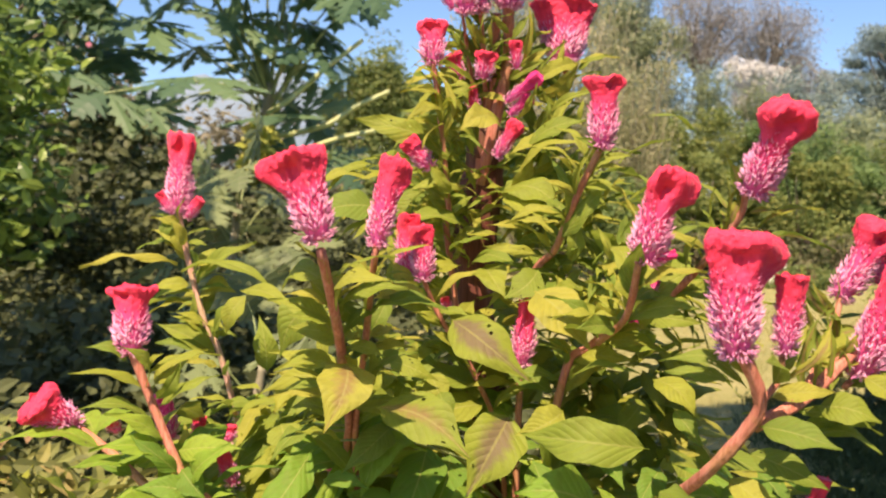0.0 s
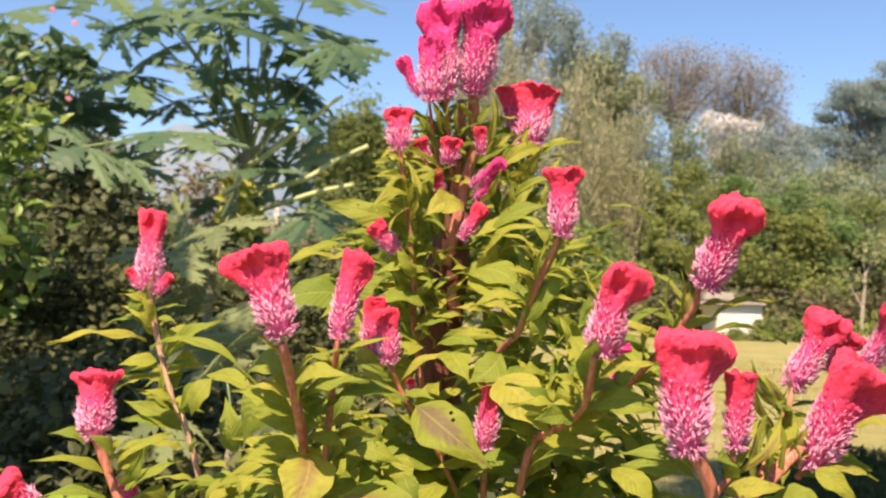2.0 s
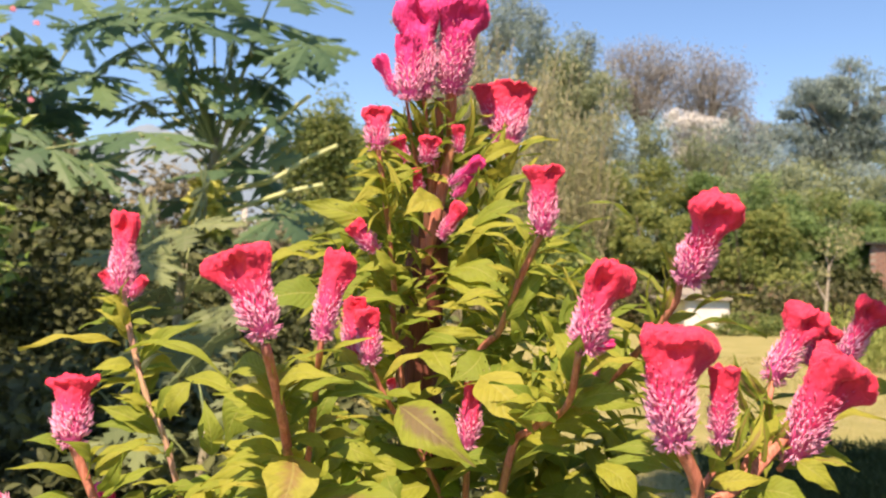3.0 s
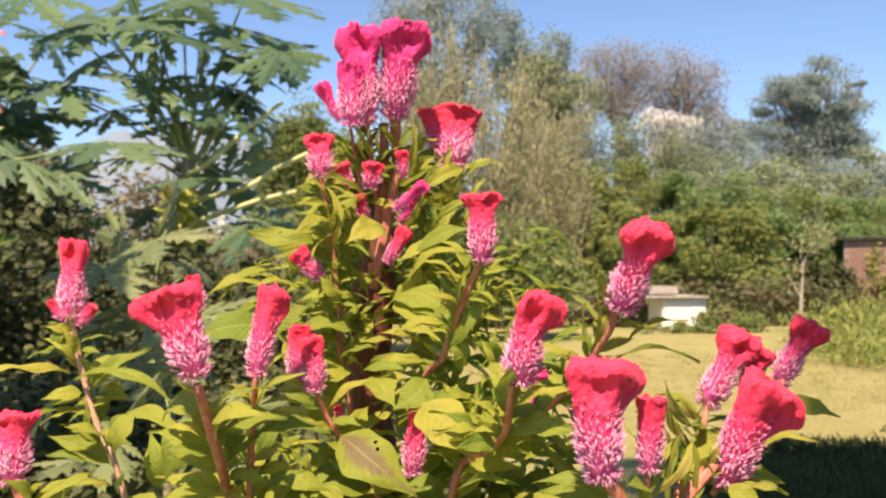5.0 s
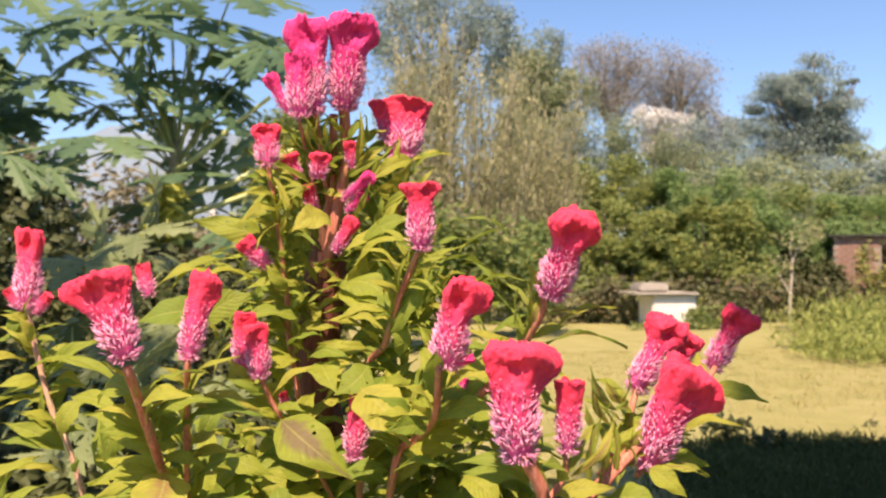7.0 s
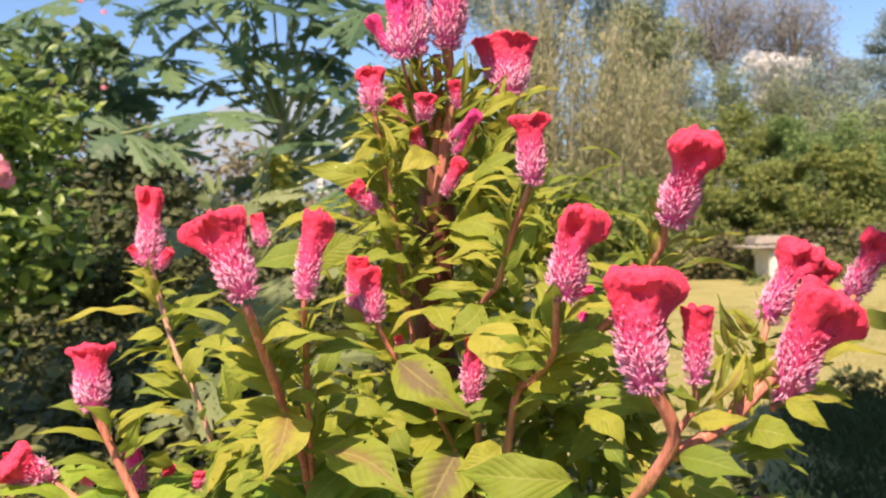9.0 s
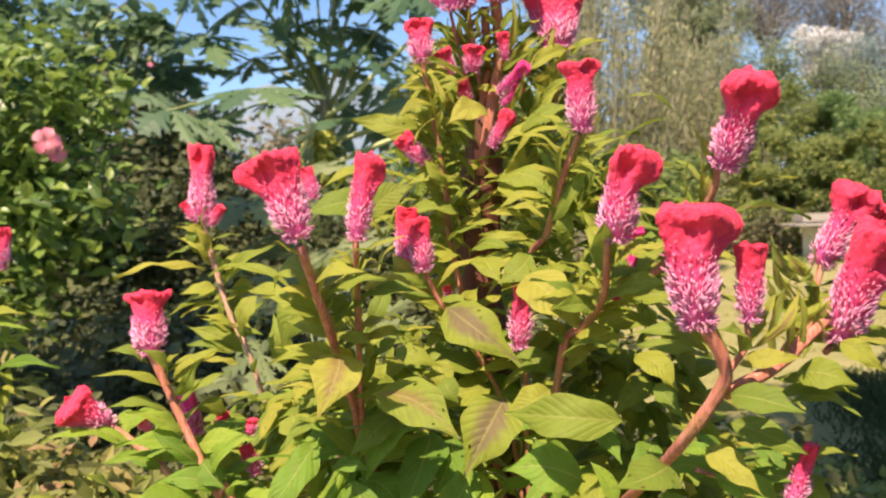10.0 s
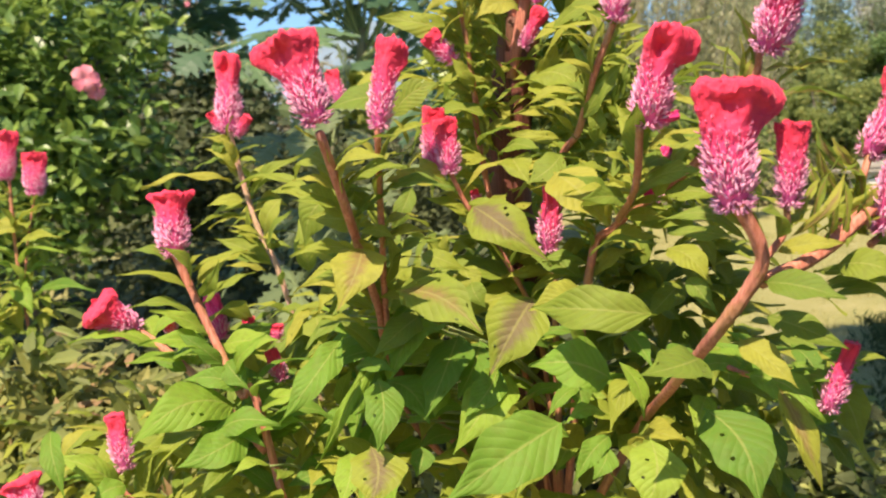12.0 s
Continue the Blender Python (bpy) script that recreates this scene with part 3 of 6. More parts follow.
def leaf_cloud(blobs, count, size, seed, clump=0.28, stretch=1.7, upright=0.0, clumps=26, fine=False):
    """Many small bent leaves in uneven clumps on the given ellipsoids: verts and faces."""
    rng = np.random.default_rng(seed)
    b = np.array(blobs, float)
    share = (b[:, 3] * b[:, 5]) / (b[:, 3] * b[:, 5]).sum()
    which = rng.choice(len(b), clumps * len(b), p=share)
    d = rng.normal(size=(len(which), 3))
    d /= np.linalg.norm(d, axis=1)[:, None]
    centre = b[which, :3] + d * b[which, 3:] * rng.uniform(0.35, 1.0, (len(which), 1)) ** 0.6
    spread = b[which, 3:] * clump * rng.uniform(0.6, 1.4, (len(which), 1))
    pick = rng.integers(0, len(which), count)
    at = centre[pick] + np.clip(rng.normal(size=(count, 3)), -1.5, 1.5) * spread[pick] * 0.8
    at[:, 2] = np.maximum(at[:, 2], 0.02)
    way = rng.normal(size=(count, 3))
    way[:, 2] = way[:, 2] * 0.6 + upright
    way /= np.linalg.norm(way, axis=1)[:, None]
    up = rng.normal(size=(count, 3)) * 0.7 + [0, -0.5, 0.8]
    side = np.cross(way, up)
    side /= np.linalg.norm(side, axis=1)[:, None]
    normal = np.cross(side, way)
    long = size * rng.uniform(0.6, 1.4, (count, 1))
    wide = long / stretch * 0.5
    if fine:
        low, high, tip = at + way * long * 0.30, at + way * long * 0.66 - normal * long * 0.03, at + way * long - normal * long * 0.16
        lift = normal * wide * 0.28
        verts = np.stack([at, low + side * wide + lift, high + side * wide * 0.78 + lift, tip, high - side * wide * 0.78 + lift, low - side * wide + lift, low, high], 1).reshape(-1, 3)
        k = np.arange(count)[:, None] * 8
        faces = np.concatenate([k + list(f) for f in ((0, 1, 6), (0, 6, 5), (1, 2, 7), (1, 7, 6), (6, 7, 4), (6, 4, 5), (2, 3, 7), (7, 3, 4))], 0)
        return verts, faces
    mid = at + way * long * 0.45
    verts = np.stack([at, mid + side * wide + normal * wide * 0.3, at + way * long - normal * long * 0.12, mid - side * wide + normal * wide * 0.3], 1).reshape(-1, 3)
    k = np.arange(count)[:, None] * 4
    faces = np.concatenate([k + [0, 1, 2], k + [0, 2, 3]], 0)
    return verts, faces


def cloud_mesh(name, blobs, count, size, seed, mat, base, **shape):
    v, f = leaf_cloud(blobs, count, size, seed, **shape)
    data = bpy.data.meshes.new(name)
    data.from_pydata((v - np.array(base)).tolist(), [], f.tolist())
    data.materials.append(mat)
    data.update()
    return data


def limbs(base, blobs, r, seed, per=3, thin_to=0.15):
    """A tapered trunk that forks towards every clump of the crown."""
    rng = random.Random(seed)
    base = Vector(base)
    mean = sum((Vector(q[:3]) for q in blobs), Vector()) / len(blobs)
    fork = base.lerp(Vector((mean.x, mean.y, min(q[2] - q[5] * 0.6 for q in blobs))), 0.9)
    fork.z = max(fork.z, base.z + 0.25)
    pieces = [tube(smooth_line([base, base.lerp(fork, 0.5) + Vector((rng.uniform(-r, r), 0, 0)), fork]), r, r * 0.75, 10)]
    for q in blobs:
        for _ in range(per):
            d = Vector([rng.gauss(0, 1) for _ in range(3)]).normalized()
            end = Vector(q[:3]) + Vector((d.x * q[3], d.y * q[4], abs(d.z) * q[5])) * 0.85
            mid = fork.lerp(end, 0.5) + Vector((rng.uniform(-0.1, 0.1), 0, 0.08)) * (end - fork).length
            pieces.append(tube(smooth_line([fork, mid, end], 5), r * 0.5, r * 0.5 * thin_to, 6))
    v, f = joined(pieces)
    return [q - base for q in v], f


def leafy_tree(name, base, blobs, count, size, seed, mat, r, label, category, group="", bark=None, per=3, **shape):
    ob = thing(name, base, label, category, group)
    v, f = limbs(base, blobs, r, seed, per)
    part("trunk", mesh_of("trunk", v, f, bark or BARK), ob)
    tagged(part("crown", cloud_mesh("crown", blobs, count, size, seed, mat, base, **shape), ob), kind="stuff")
    return ob

# ---- ground, house, far hills ----
def ground_sheet():
    ring = [0, 1, 2, 3, 4.5, 6, 8, 10, 12, 14, 17, 20, 25, 32, 42, 60, 90, 150, 300, 700, 1500, 3500]
    sides, verts, faces = 64, [], []
    for r in ring[1:]:
        for k in range(sides):
            t = 2 * math.pi * k / sides
            q = Vector((r * math.cos(t), r * math.sin(t) + 6, 0))
            q.z = 0.05 * noise.noise(q * 0.35) + 0.02 * noise.noise(q * 1.3) if r < 60 else 0.0
            verts.append(q)
    grid(faces, len(ring) - 2, sides)
    verts.append(Vector((0, 6, 0)))
    faces += [((k + 1) % sides, k, len(verts) - 1) for k in range(sides)]
    ob = new("ground", mesh_of("ground", verts, [f[::-1] for f in faces], LAWN))
    tagged(ob, "dry yellow-green mown lawn with bare patches", "lawn", kind="structure")


ground_sheet()

# unseen tree beside the house, added so its crown frays the shadow's edge
leafy_tree("unseen_shade_tree", (-0.05, -1.3, 0), [(-0.05, -1.25, 9.4, 0.55, 0.5, 1.0), (0.2, -1.1, 10.7, 0.5, 0.5, 0.6), (-0.2, -1.35, 8.5, 0.4, 0.4, 0.4)], 1500, 0.16, 111, SHRUB, 0.05, "unseen tree added to fray the house shadow", "tree", clumps=14)

# second unseen tree, put out of view to keep sun off the undergrowth
leafy_tree("unseen_shade_tree", (-3.3, 1.4, 0), [(-2.25, 1.4, 5.2, 0.75, 0.7, 0.5), (-2.4, 2.05, 5.1, 0.55, 0.5, 0.4), (-2.7, 0.8, 5.6, 0.7, 0.7, 0.5)], 5000, 0.14, 112, SHRUB, 0.07, "unseen leafy tree added to shade the undergrowth", "tree", clumps=24)

# unseen house block, placed and sized to cast the shadow on the lawn
house = thing("house_wall", (4.4, -4.0, 0), "unseen plain house that casts the shadow on the lawn", "house", kind="structure")
part("wall", mesh_of("wall", *box(-4.17, -3.0, -0.05, 6.0, 3.41, 10.75, 0.03), PLASTER, False), house)
part("roof", mesh_of("roof", *box(-4.20, -3.3, 10.754, 6.3, 3.46, 10.9, 0.03), GREYSTONE, False), house)


def ridge(name, x0, x1, y, crest, seed, label):
    verts, faces = [], []
    n, rows = 60, 8
    for i in range(n + 1):
        x = lerp(x0, x1, i / n)
        top = crest(x) + 18 * noise.noise(Vector((x * 0.012, seed, 0))) + 6 * noise.noise(Vector((x * 0.05, seed, 2)))
        for j in range(rows + 1):
            k = j / rows
            verts.append(Vector((x, y - 350 * (1 - k), top * k ** 1.2 + 10 * noise.noise(Vector((x * 0.02, k * 4, seed))) * k)))
    for i in range(n):
        for j in range(rows):
            a = i * (rows + 1) + j
            faces.append((a, a + rows + 1, a + rows + 2, a + 1))
    tagged(new(name, mesh_of(name, verts, faces, HILL)), label, "hill", kind="structure")


ridge("backdrop_hill", -900, 250, 1500, lambda x: 120 + 125 * math.exp(-((x + 330) / 330) ** 2), 3, "far hill beyond the garden, coloured blue-grey for haze")
ridge("backdrop_hill", 650, 1700, 1500, lambda x: 80 + 215 * math.exp(-((x - 1080) / 220) ** 2), 9, "far hill beyond the trees, coloured blue-grey for haze")

# ---- small buildings at the end of the lawn ----
hut = thing("garden_tank", (6.4, 18.3, 0), "small whitewashed tank with a weathered slab top", "water tank")
part("wall", mesh_of("wall", *box(-0.12, -0.3, 0, 0.85, 0.7, 0.70, 0.03), WHITEWASH, False), hut)
part("slab", mesh_of("slab", *box(-0.55, -0.42, 0.704, 0.88, 0.9, 0.76, 0.02), SLAB, False), hut, "stained grey-white slab")
part("block", mesh_of("block", *box(-0.3, 0.0, 0.764, 0.35, 0.8, 0.96, 0.04), SLAB, False), hut)

shed = thing("brick_shed", (12.08, 21.0, 0), "old brick shed with a dark doorway and a sheet roof", "shed")
shed.rotation_euler.z = math.radians(-30)
for x0, y0, z0, x1, y1, z1 in ((0, 0, 0, 1.1, 0.23, 2.08), (1.1, 0, 1.86, 2.3, 0.23, 2.08), (2.3, 0, 0, 3.8, 0.23, 2.08), (0, 0.23, 0, 0.23, 2.6, 2.08), (3.57, 0.23, 0, 3.8, 2.6, 2.08), (0.23, 2.37, 0, 3.57, 2.6, 2.08)):
    part("wall", mesh_of("wall", *box(x0, y0, z0, x1, y1, z1, 0.012), MORTAR, False), shed, "worn mortar-grey brick wall")
part("roof", mesh_of("roof", *joined([box(-0.12, -0.14, 2.084, 3.92, 2.75, 2.125, 0.01)] + [tube(smooth_line([(-0.1 + 0.2 * k, -0.15, 2.135), (-0.1 + 0.2 * k, 1.3, 2.135), (-0.1 + 0.2 * k, 2.76, 2.135)], 3), 0.022, 0.022, 6) for k in range(21)]), ROOFING, False), shed)
brick_mesh = mesh_of("brick", *box(-0.108, -0.014, -0.034, 0.108, 0.02, 0.034, 0.006), BRICK, False)
brick_random = random.Random(31)
for row in range(24):
    for col in range(15):
        x = 0.12 + col * 0.235 + (row % 2) * 0.117
        if x < 1.0 or x > 2.42 or row > 21:
            at = (x, brick_random.uniform(-0.004, 0.006), 0.05 + row * 0.0855)
            part("brick", brick_mesh, shed, "", Matrix.Translation(shed.location) @ Matrix.Rotation(math.radians(-30), 4, "Z") @ Matrix.Translation(at))

gate = thing("white_gate", (-3.6, 24.0, 0), "white painted gate far behind the papaya", "gate")
for gx, tall in ((-0.5, 3.0), (0.5, 2.75)):
    part("post", mesh_of("post", *box(gx - 0.07, -0.05, 0, gx + 0.07, 0.05, tall, 0.01), WHITEWASH, False), gate)
for gz in (1.9, 2.55):
    part("rail", mesh_of("rail", *box(-0.6, -0.09, gz - 0.03, 0.6, -0.052, gz + 0.03, 0.008), WHITEWASH, False), gate)

# ---- trees and shrubs behind ----
leafy_tree("bare_tree", (12.8, 43.0, 0), [(11.5, 43, 11.3, 1.3, 1.3, 1.4), (13.0, 43, 12.0, 1.4, 1.3, 1.2), (13.9, 43, 10.9, 1.2, 1.3, 1.2), (12.4, 43, 9.9, 1.6, 1.3, 1.1)], 13500, 0.115, 21, BARE, 0.22,
           "tall thin-leaved tree with grey-brown crown", "tree", per=6, clump=0.42, clumps=34)
leafy_tree("bare_tree", (15.7, 43.5, 0), [(15.9, 43.5, 11.7, 1.5, 1.3, 1.2), (17.2, 43.5, 10.8, 1.3, 1.3, 1.3), (15.4, 43.5, 10.3, 1.1, 1.3, 1.1), (16.6, 43.5, 9.5, 1.5, 1.3, 0.9)], 12000, 0.115, 27, BARE, 0.2,
           "tall thin-leaved tree, its grey crown paled for haze", "tree", per=6, clump=0.42, clumps=34)
leafy_tree("far_tree", (9.0, 42.0, 0), [(9.0, 42, 12.2, 0.9, 1.2, 1.1), (8.3, 42, 11.0, 1.0, 1.2, 1.1), (9.5, 42, 10.6, 0.9, 1.2, 1.1), (9.0, 42, 9.4, 1.1, 1.2, 1.0)], 9000, 0.15, 28, DARK_TREE, 0.2, "narrow grey-green tree on the skyline", "tree", per=5)
leafy_tree("spreading_tree", (23.6, 45.0, 0), [(24.0, 44.5, 11.9, 1.7, 1.4, 0.75), (23.7, 44.5, 11.0, 2.3, 1.6, 0.8), (26.3, 44.5, 11.3, 0.9, 0.8, 0.25), (22.2, 44.5, 9.9, 1.7, 1.5, 0.75), (24.8, 45, 10.0, 2.0, 1.6, 0.8), (23.0, 45, 8.9, 2.9, 1.7, 0.9), (25.6, 45, 8.5, 1.9, 1.5, 0.9), (23.4, 45, 7.6, 2.6, 1.6, 0.9)], 42000, 0.15, 22, DARK_TREE, 0.4,
           "dark spreading tree on the skyline, blued for haze", "tree", clump=0.30, clumps=16)
# unidentified pale patch on the skyline, given the form of a blossoming tree
leafy_tree("cream_tree", (14.6, 42.0, 0), [(14.1, 41.2, 8.6, 1.0, 1.0, 0.8), (15.4, 41.2, 8.2, 1.1, 1.0, 0.7), (14.8, 41.4, 7.4, 1.4, 1.0, 0.7)], 9000, 0.13, 23, CREAM, 0.2,
           "pale skyline patch shaped as a cream-blossomed tree", "tree")
leafy_tree("far_tree", (19.5, 46.0, 0), [(18.6, 46, 8.8, 1.8, 1.5, 1.6), (20.2, 46, 8.4, 1.5, 1.5, 1.2), (17.0, 46, 7.6, 1.8, 1.5, 1.4)], 9000, 0.15, 24, BARE, 0.22, "thin grey tree paled for haze", "tree", per=5)
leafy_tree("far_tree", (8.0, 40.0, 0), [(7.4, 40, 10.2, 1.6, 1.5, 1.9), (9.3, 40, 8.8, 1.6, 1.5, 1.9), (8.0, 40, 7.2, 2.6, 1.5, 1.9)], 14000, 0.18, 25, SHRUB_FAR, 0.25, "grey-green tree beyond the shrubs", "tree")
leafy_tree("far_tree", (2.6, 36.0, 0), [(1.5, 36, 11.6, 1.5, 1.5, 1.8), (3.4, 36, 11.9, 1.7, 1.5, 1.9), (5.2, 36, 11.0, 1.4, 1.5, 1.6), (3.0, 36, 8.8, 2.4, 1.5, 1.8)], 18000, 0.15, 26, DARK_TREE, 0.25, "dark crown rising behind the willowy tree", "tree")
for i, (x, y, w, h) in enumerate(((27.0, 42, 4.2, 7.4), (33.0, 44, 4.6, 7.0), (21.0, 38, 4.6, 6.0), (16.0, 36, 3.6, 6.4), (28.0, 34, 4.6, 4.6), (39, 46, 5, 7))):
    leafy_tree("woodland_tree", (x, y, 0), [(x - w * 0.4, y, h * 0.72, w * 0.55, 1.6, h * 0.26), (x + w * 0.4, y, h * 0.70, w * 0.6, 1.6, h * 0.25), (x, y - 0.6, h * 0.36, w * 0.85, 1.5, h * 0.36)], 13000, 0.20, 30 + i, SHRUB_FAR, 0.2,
               "green tree in the wood behind the lawn, haze in its colour", "tree", "wood behind the lawn", clumps=22)

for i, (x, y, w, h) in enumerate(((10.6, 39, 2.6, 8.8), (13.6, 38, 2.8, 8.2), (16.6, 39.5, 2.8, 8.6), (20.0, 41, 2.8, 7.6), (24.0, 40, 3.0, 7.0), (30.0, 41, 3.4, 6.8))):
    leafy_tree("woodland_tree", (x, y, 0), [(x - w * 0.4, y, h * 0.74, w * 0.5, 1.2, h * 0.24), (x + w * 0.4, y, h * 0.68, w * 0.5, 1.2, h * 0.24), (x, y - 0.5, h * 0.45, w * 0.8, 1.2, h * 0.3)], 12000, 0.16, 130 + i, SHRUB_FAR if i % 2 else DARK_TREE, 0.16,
               "grey-green tree in the wood behind the lawn, haze in its colour", "tree", "wood behind the lawn", clumps=26)

# broad green shrubs along the lawn
for i, (x, y, w, h) in enumerate(((4.9, 24, 1.8, 4.4), (7.4, 25, 2.2, 4.9), (10.0, 24.5, 2.2, 4.5), (12.6, 26, 2.4, 4.4), (9.0, 21.5, 1.9, 3.2), (15.6, 27, 2.6, 4.0), (18.6, 28, 2.8, 3.6), (6.6, 21, 1.5, 3.0), (11.6, 22.5, 1.6, 2.9))):
    leafy_tree("broad_shrub", (x, y, 0), [(x - w * 0.35, y, h * 0.70, w * 0.55, 0.9, h * 0.26), (x + w * 0.35, y, h * 0.64, w * 0.55, 0.9, h * 0.28), (x, y - 0.3, h * 0.34, w * 0.8, 0.9, h * 0.33)], 17000, 0.115, 50 + i, (SHRUB, SHRUB_GOLD, SHRUB_GREEN)[i % 3], 0.10,
               "dense green shrub with yellowing leaves beside the lawn", "shrub", "shrubs along the lawn", clumps=17, clump=0.20)


def willowy(name, base, width, height, count, seed, label):
    """A tall tree of upright whips set with narrow leaves."""
    rng = random.Random(seed)
    ob = thing(name, base, label, "tree")
    base = Vector(base)
    pieces, verts, faces = [], [], []
    for i in range(count):
        a = rng.uniform(-1, 1)
        foot = Vector((a * width * 0.35, rng.uniform(-0.5, 0.5), 0))
        h = height * rng.uniform(0.4, 0.95) * (1 - 0.2 * abs(a) * rng.random())
        tip = Vector((a * width * rng.uniform(0.6, 1.15), rng.uniform(-0.8, 0.8), h))
        line = smooth_line([foot, foot.lerp(tip, 0.5) + Vector((rng.uniform(-0.2, 0.2), 0, 0)), tip], 8)
        pieces.append(tube(line, 0.035, 0.008, 5))
        for _ in range(300):
            k = rng.uniform(0.18, 1.0)
            at = line[min(int(k * 16), len(line) - 1)] + Vector((rng.gauss(0, 0.16), rng.gauss(0, 0.16), rng.gauss(0, 0.2)))
            way = Vector((rng.gauss(0, 0.6), rng.gauss(0, 0.6), 1)).normalized()
            side = way.cross(Vector((rng.gauss(0, 1), rng.gauss(0, 1), 0.2))).normalized()
            long, n = rng.uniform(0.07, 0.17), len(verts)
            verts += [at, at + way * long * 0.5 + side * long * 0.13, at + way * long, at + way * long * 0.5 - side * long * 0.13]
            faces += [(n, n + 1, n + 2), (n, n + 2, n + 3)]
    part("trunk", mesh_of("trunk", *joined(pieces), TRUNK_PAPAYA), ob)
    tagged(part("crown", mesh_of("crown", verts, faces, WILLOW, False), ob), kind="stuff")


willowy("willowy_tree", (2.2, 20.0, 0), 2.1, 8.2, 130, 71, "tall willowy tree with upright dry tan-green twigs")
willowy("willowy_tree", (4.6, 22.5, 0), 1.3, 7.2, 80, 72, "tall willowy tree with upright dry tan-green twigs")

# sapling and weeds before the shed
sapling = thing("sapling", (8.85, 17.0, 0), "thin pale forked sapling at the lawn's edge", "sapling")
part("trunk", mesh_of("trunk", *joined([tube(smooth_line([(0, 0, 0), (0.0, 0, 0.45), (0.02, 0, 0.8)]), 0.042, 0.034, 8),
     tube(smooth_line([(0.015, 0, 0.74), (-0.09, 0, 0.92), (-0.21, 0, 1.15)]), 0.028, 0.016, 6), tube(smooth_line([(0.02, 0, 0.8), (0.045, 0, 1.1), (0.06, 0, 1.47)]), 0.034, 0.022, 6),
     tube(smooth_line([(0.06, 0, 1.42), (0.2, 0.02, 1.7), (0.5, 0.05, 2.05)]), 0.014, 0.006, 5), tube(smooth_line([(0.06, 0, 1.42), (0.02, 0.02, 1.7), (0.1, 0.05, 2.0)]), 0.012, 0.005, 5)]), PALE_BARK), sapling)
tagged(part("crown", cloud_mesh("crown", [(9.05, 17, 1.95, 0.4, 0.3, 0.3), (8.62, 17, 1.35, 0.2, 0.2, 0.18), (9.35, 17, 2.1, 0.3, 0.3, 0.25)], 260, 0.10, 80, WILLOW, (8.85, 17.0, 0)), sapling), kind="stuff")

weed_blobs = [(7.0 + 0.95 * i, 11.6 + 0.30 * (i % 3) + 0.22 * i, 0.16, 0.75, 0.8, 0.22 + 0.09 * (i % 2) + 0.05 * (i % 3)) for i in range(9)] + [(7.6 + 1.1 * i, 13.4 + 0.3 * i, 0.35, 0.8, 0.6, 0.4) for i in range(8)]
tagged(new("weeds", cloud_mesh("weeds", weed_blobs, 22000, 0.14, 81, WEED, (0, 0, 0), upright=1.3, stretch=4.5, clumps=44, clump=0.4)), "thick patch of sunlit yellow-green weeds on the lawn", "weeds", kind="stuff")
near_weeds = [(0.8 + 0.3 * i, 2.7 + 0.3 * (i % 3), 0.14, 0.35, 0.35, 0.16) for i in range(2)] + [(0.85 + 0.1 * i, 2.95 + 0.15 * (i % 2), 0.08, 0.12, 0.2, 0.08) for i in range(5)]
tagged(new("weeds", cloud_mesh("weeds", near_weeds, 5000, 0.04, 82, WEED, (0, 0, 0), upright=0.4, clumps=24, fine=True)), "low yellow-green weeds on the ground", "weeds", kind="stuff")
tank_weeds = [(5.6 + 0.35 * i, 17.4 + 0.2 * (i % 2), 0.07 + 0.1 * (i > 3), 0.25, 0.3, 0.10 + 0.16 * (i > 3)) for i in range(8)]
tagged(new("weeds", cloud_mesh("weeds", tank_weeds, 1600, 0.10, 84, SHRUB, (0, 0, 0), upright=0.6, clumps=14)), "green weeds growing against the tank", "weeds", kind="stuff")


def grass_blades(x0, x1, y0, y1, count, seed):
    """Short uneven blades of grass, thicker in tufts."""
    rng = np.random.default_rng(seed)
    tufts = rng.uniform((x0, y0), (x1, y1), (count // 14, 2))
    at = tufts[rng.integers(0, len(tufts), count)] + rng.normal(size=(count, 2)) * 0.06
    foot = np.column_stack([at, np.zeros(count)])
    way = np.column_stack([rng.normal(size=(count, 2)) * 0.5, np.ones(count)])
    side = np.column_stack([rng.normal(size=(count, 2)), np.zeros(count)])
    side /= np.linalg.norm(side, axis=1)[:, None]
    long = rng.uniform(0.02, 0.055, (count, 1))
    verts = np.stack([foot - side * 0.003, foot + side * 0.003, foot + way * long], 1).reshape(-1, 3)
    faces = np.arange(count * 3).reshape(-1, 3)
    data = bpy.data.meshes.new("grass")
    data.from_pydata(verts.tolist(), [], faces.tolist())
    data.materials.append(GRASS)
    tagged(new("grass", data), "short dry grass blades of the lawn", "grass", kind="stuff")


grass_blades(1.0, 8.5, 3.0, 13.0, 42000, 85)
# dark tuft added in place of a plant's cast shadow
tagged(new("weeds", cloud_mesh("weeds", [(2.75, 6.0, 0.10, 0.16, 0.12, 0.12), (3.0, 5.8, 0.06, 0.16, 0.12, 0.07)], 240, 0.07, 86, HEDGE, (0, 0, 0), upright=0.5, clumps=12)), "dark weed tuft standing in for a leafy shadow on the lawn", "weeds", kind="stuff")
# dark blades along the edge of the house shadow, painting it deeper
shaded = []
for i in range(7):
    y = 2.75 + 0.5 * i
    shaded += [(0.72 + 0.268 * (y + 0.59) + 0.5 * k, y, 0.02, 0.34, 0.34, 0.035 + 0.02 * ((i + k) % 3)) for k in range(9)]
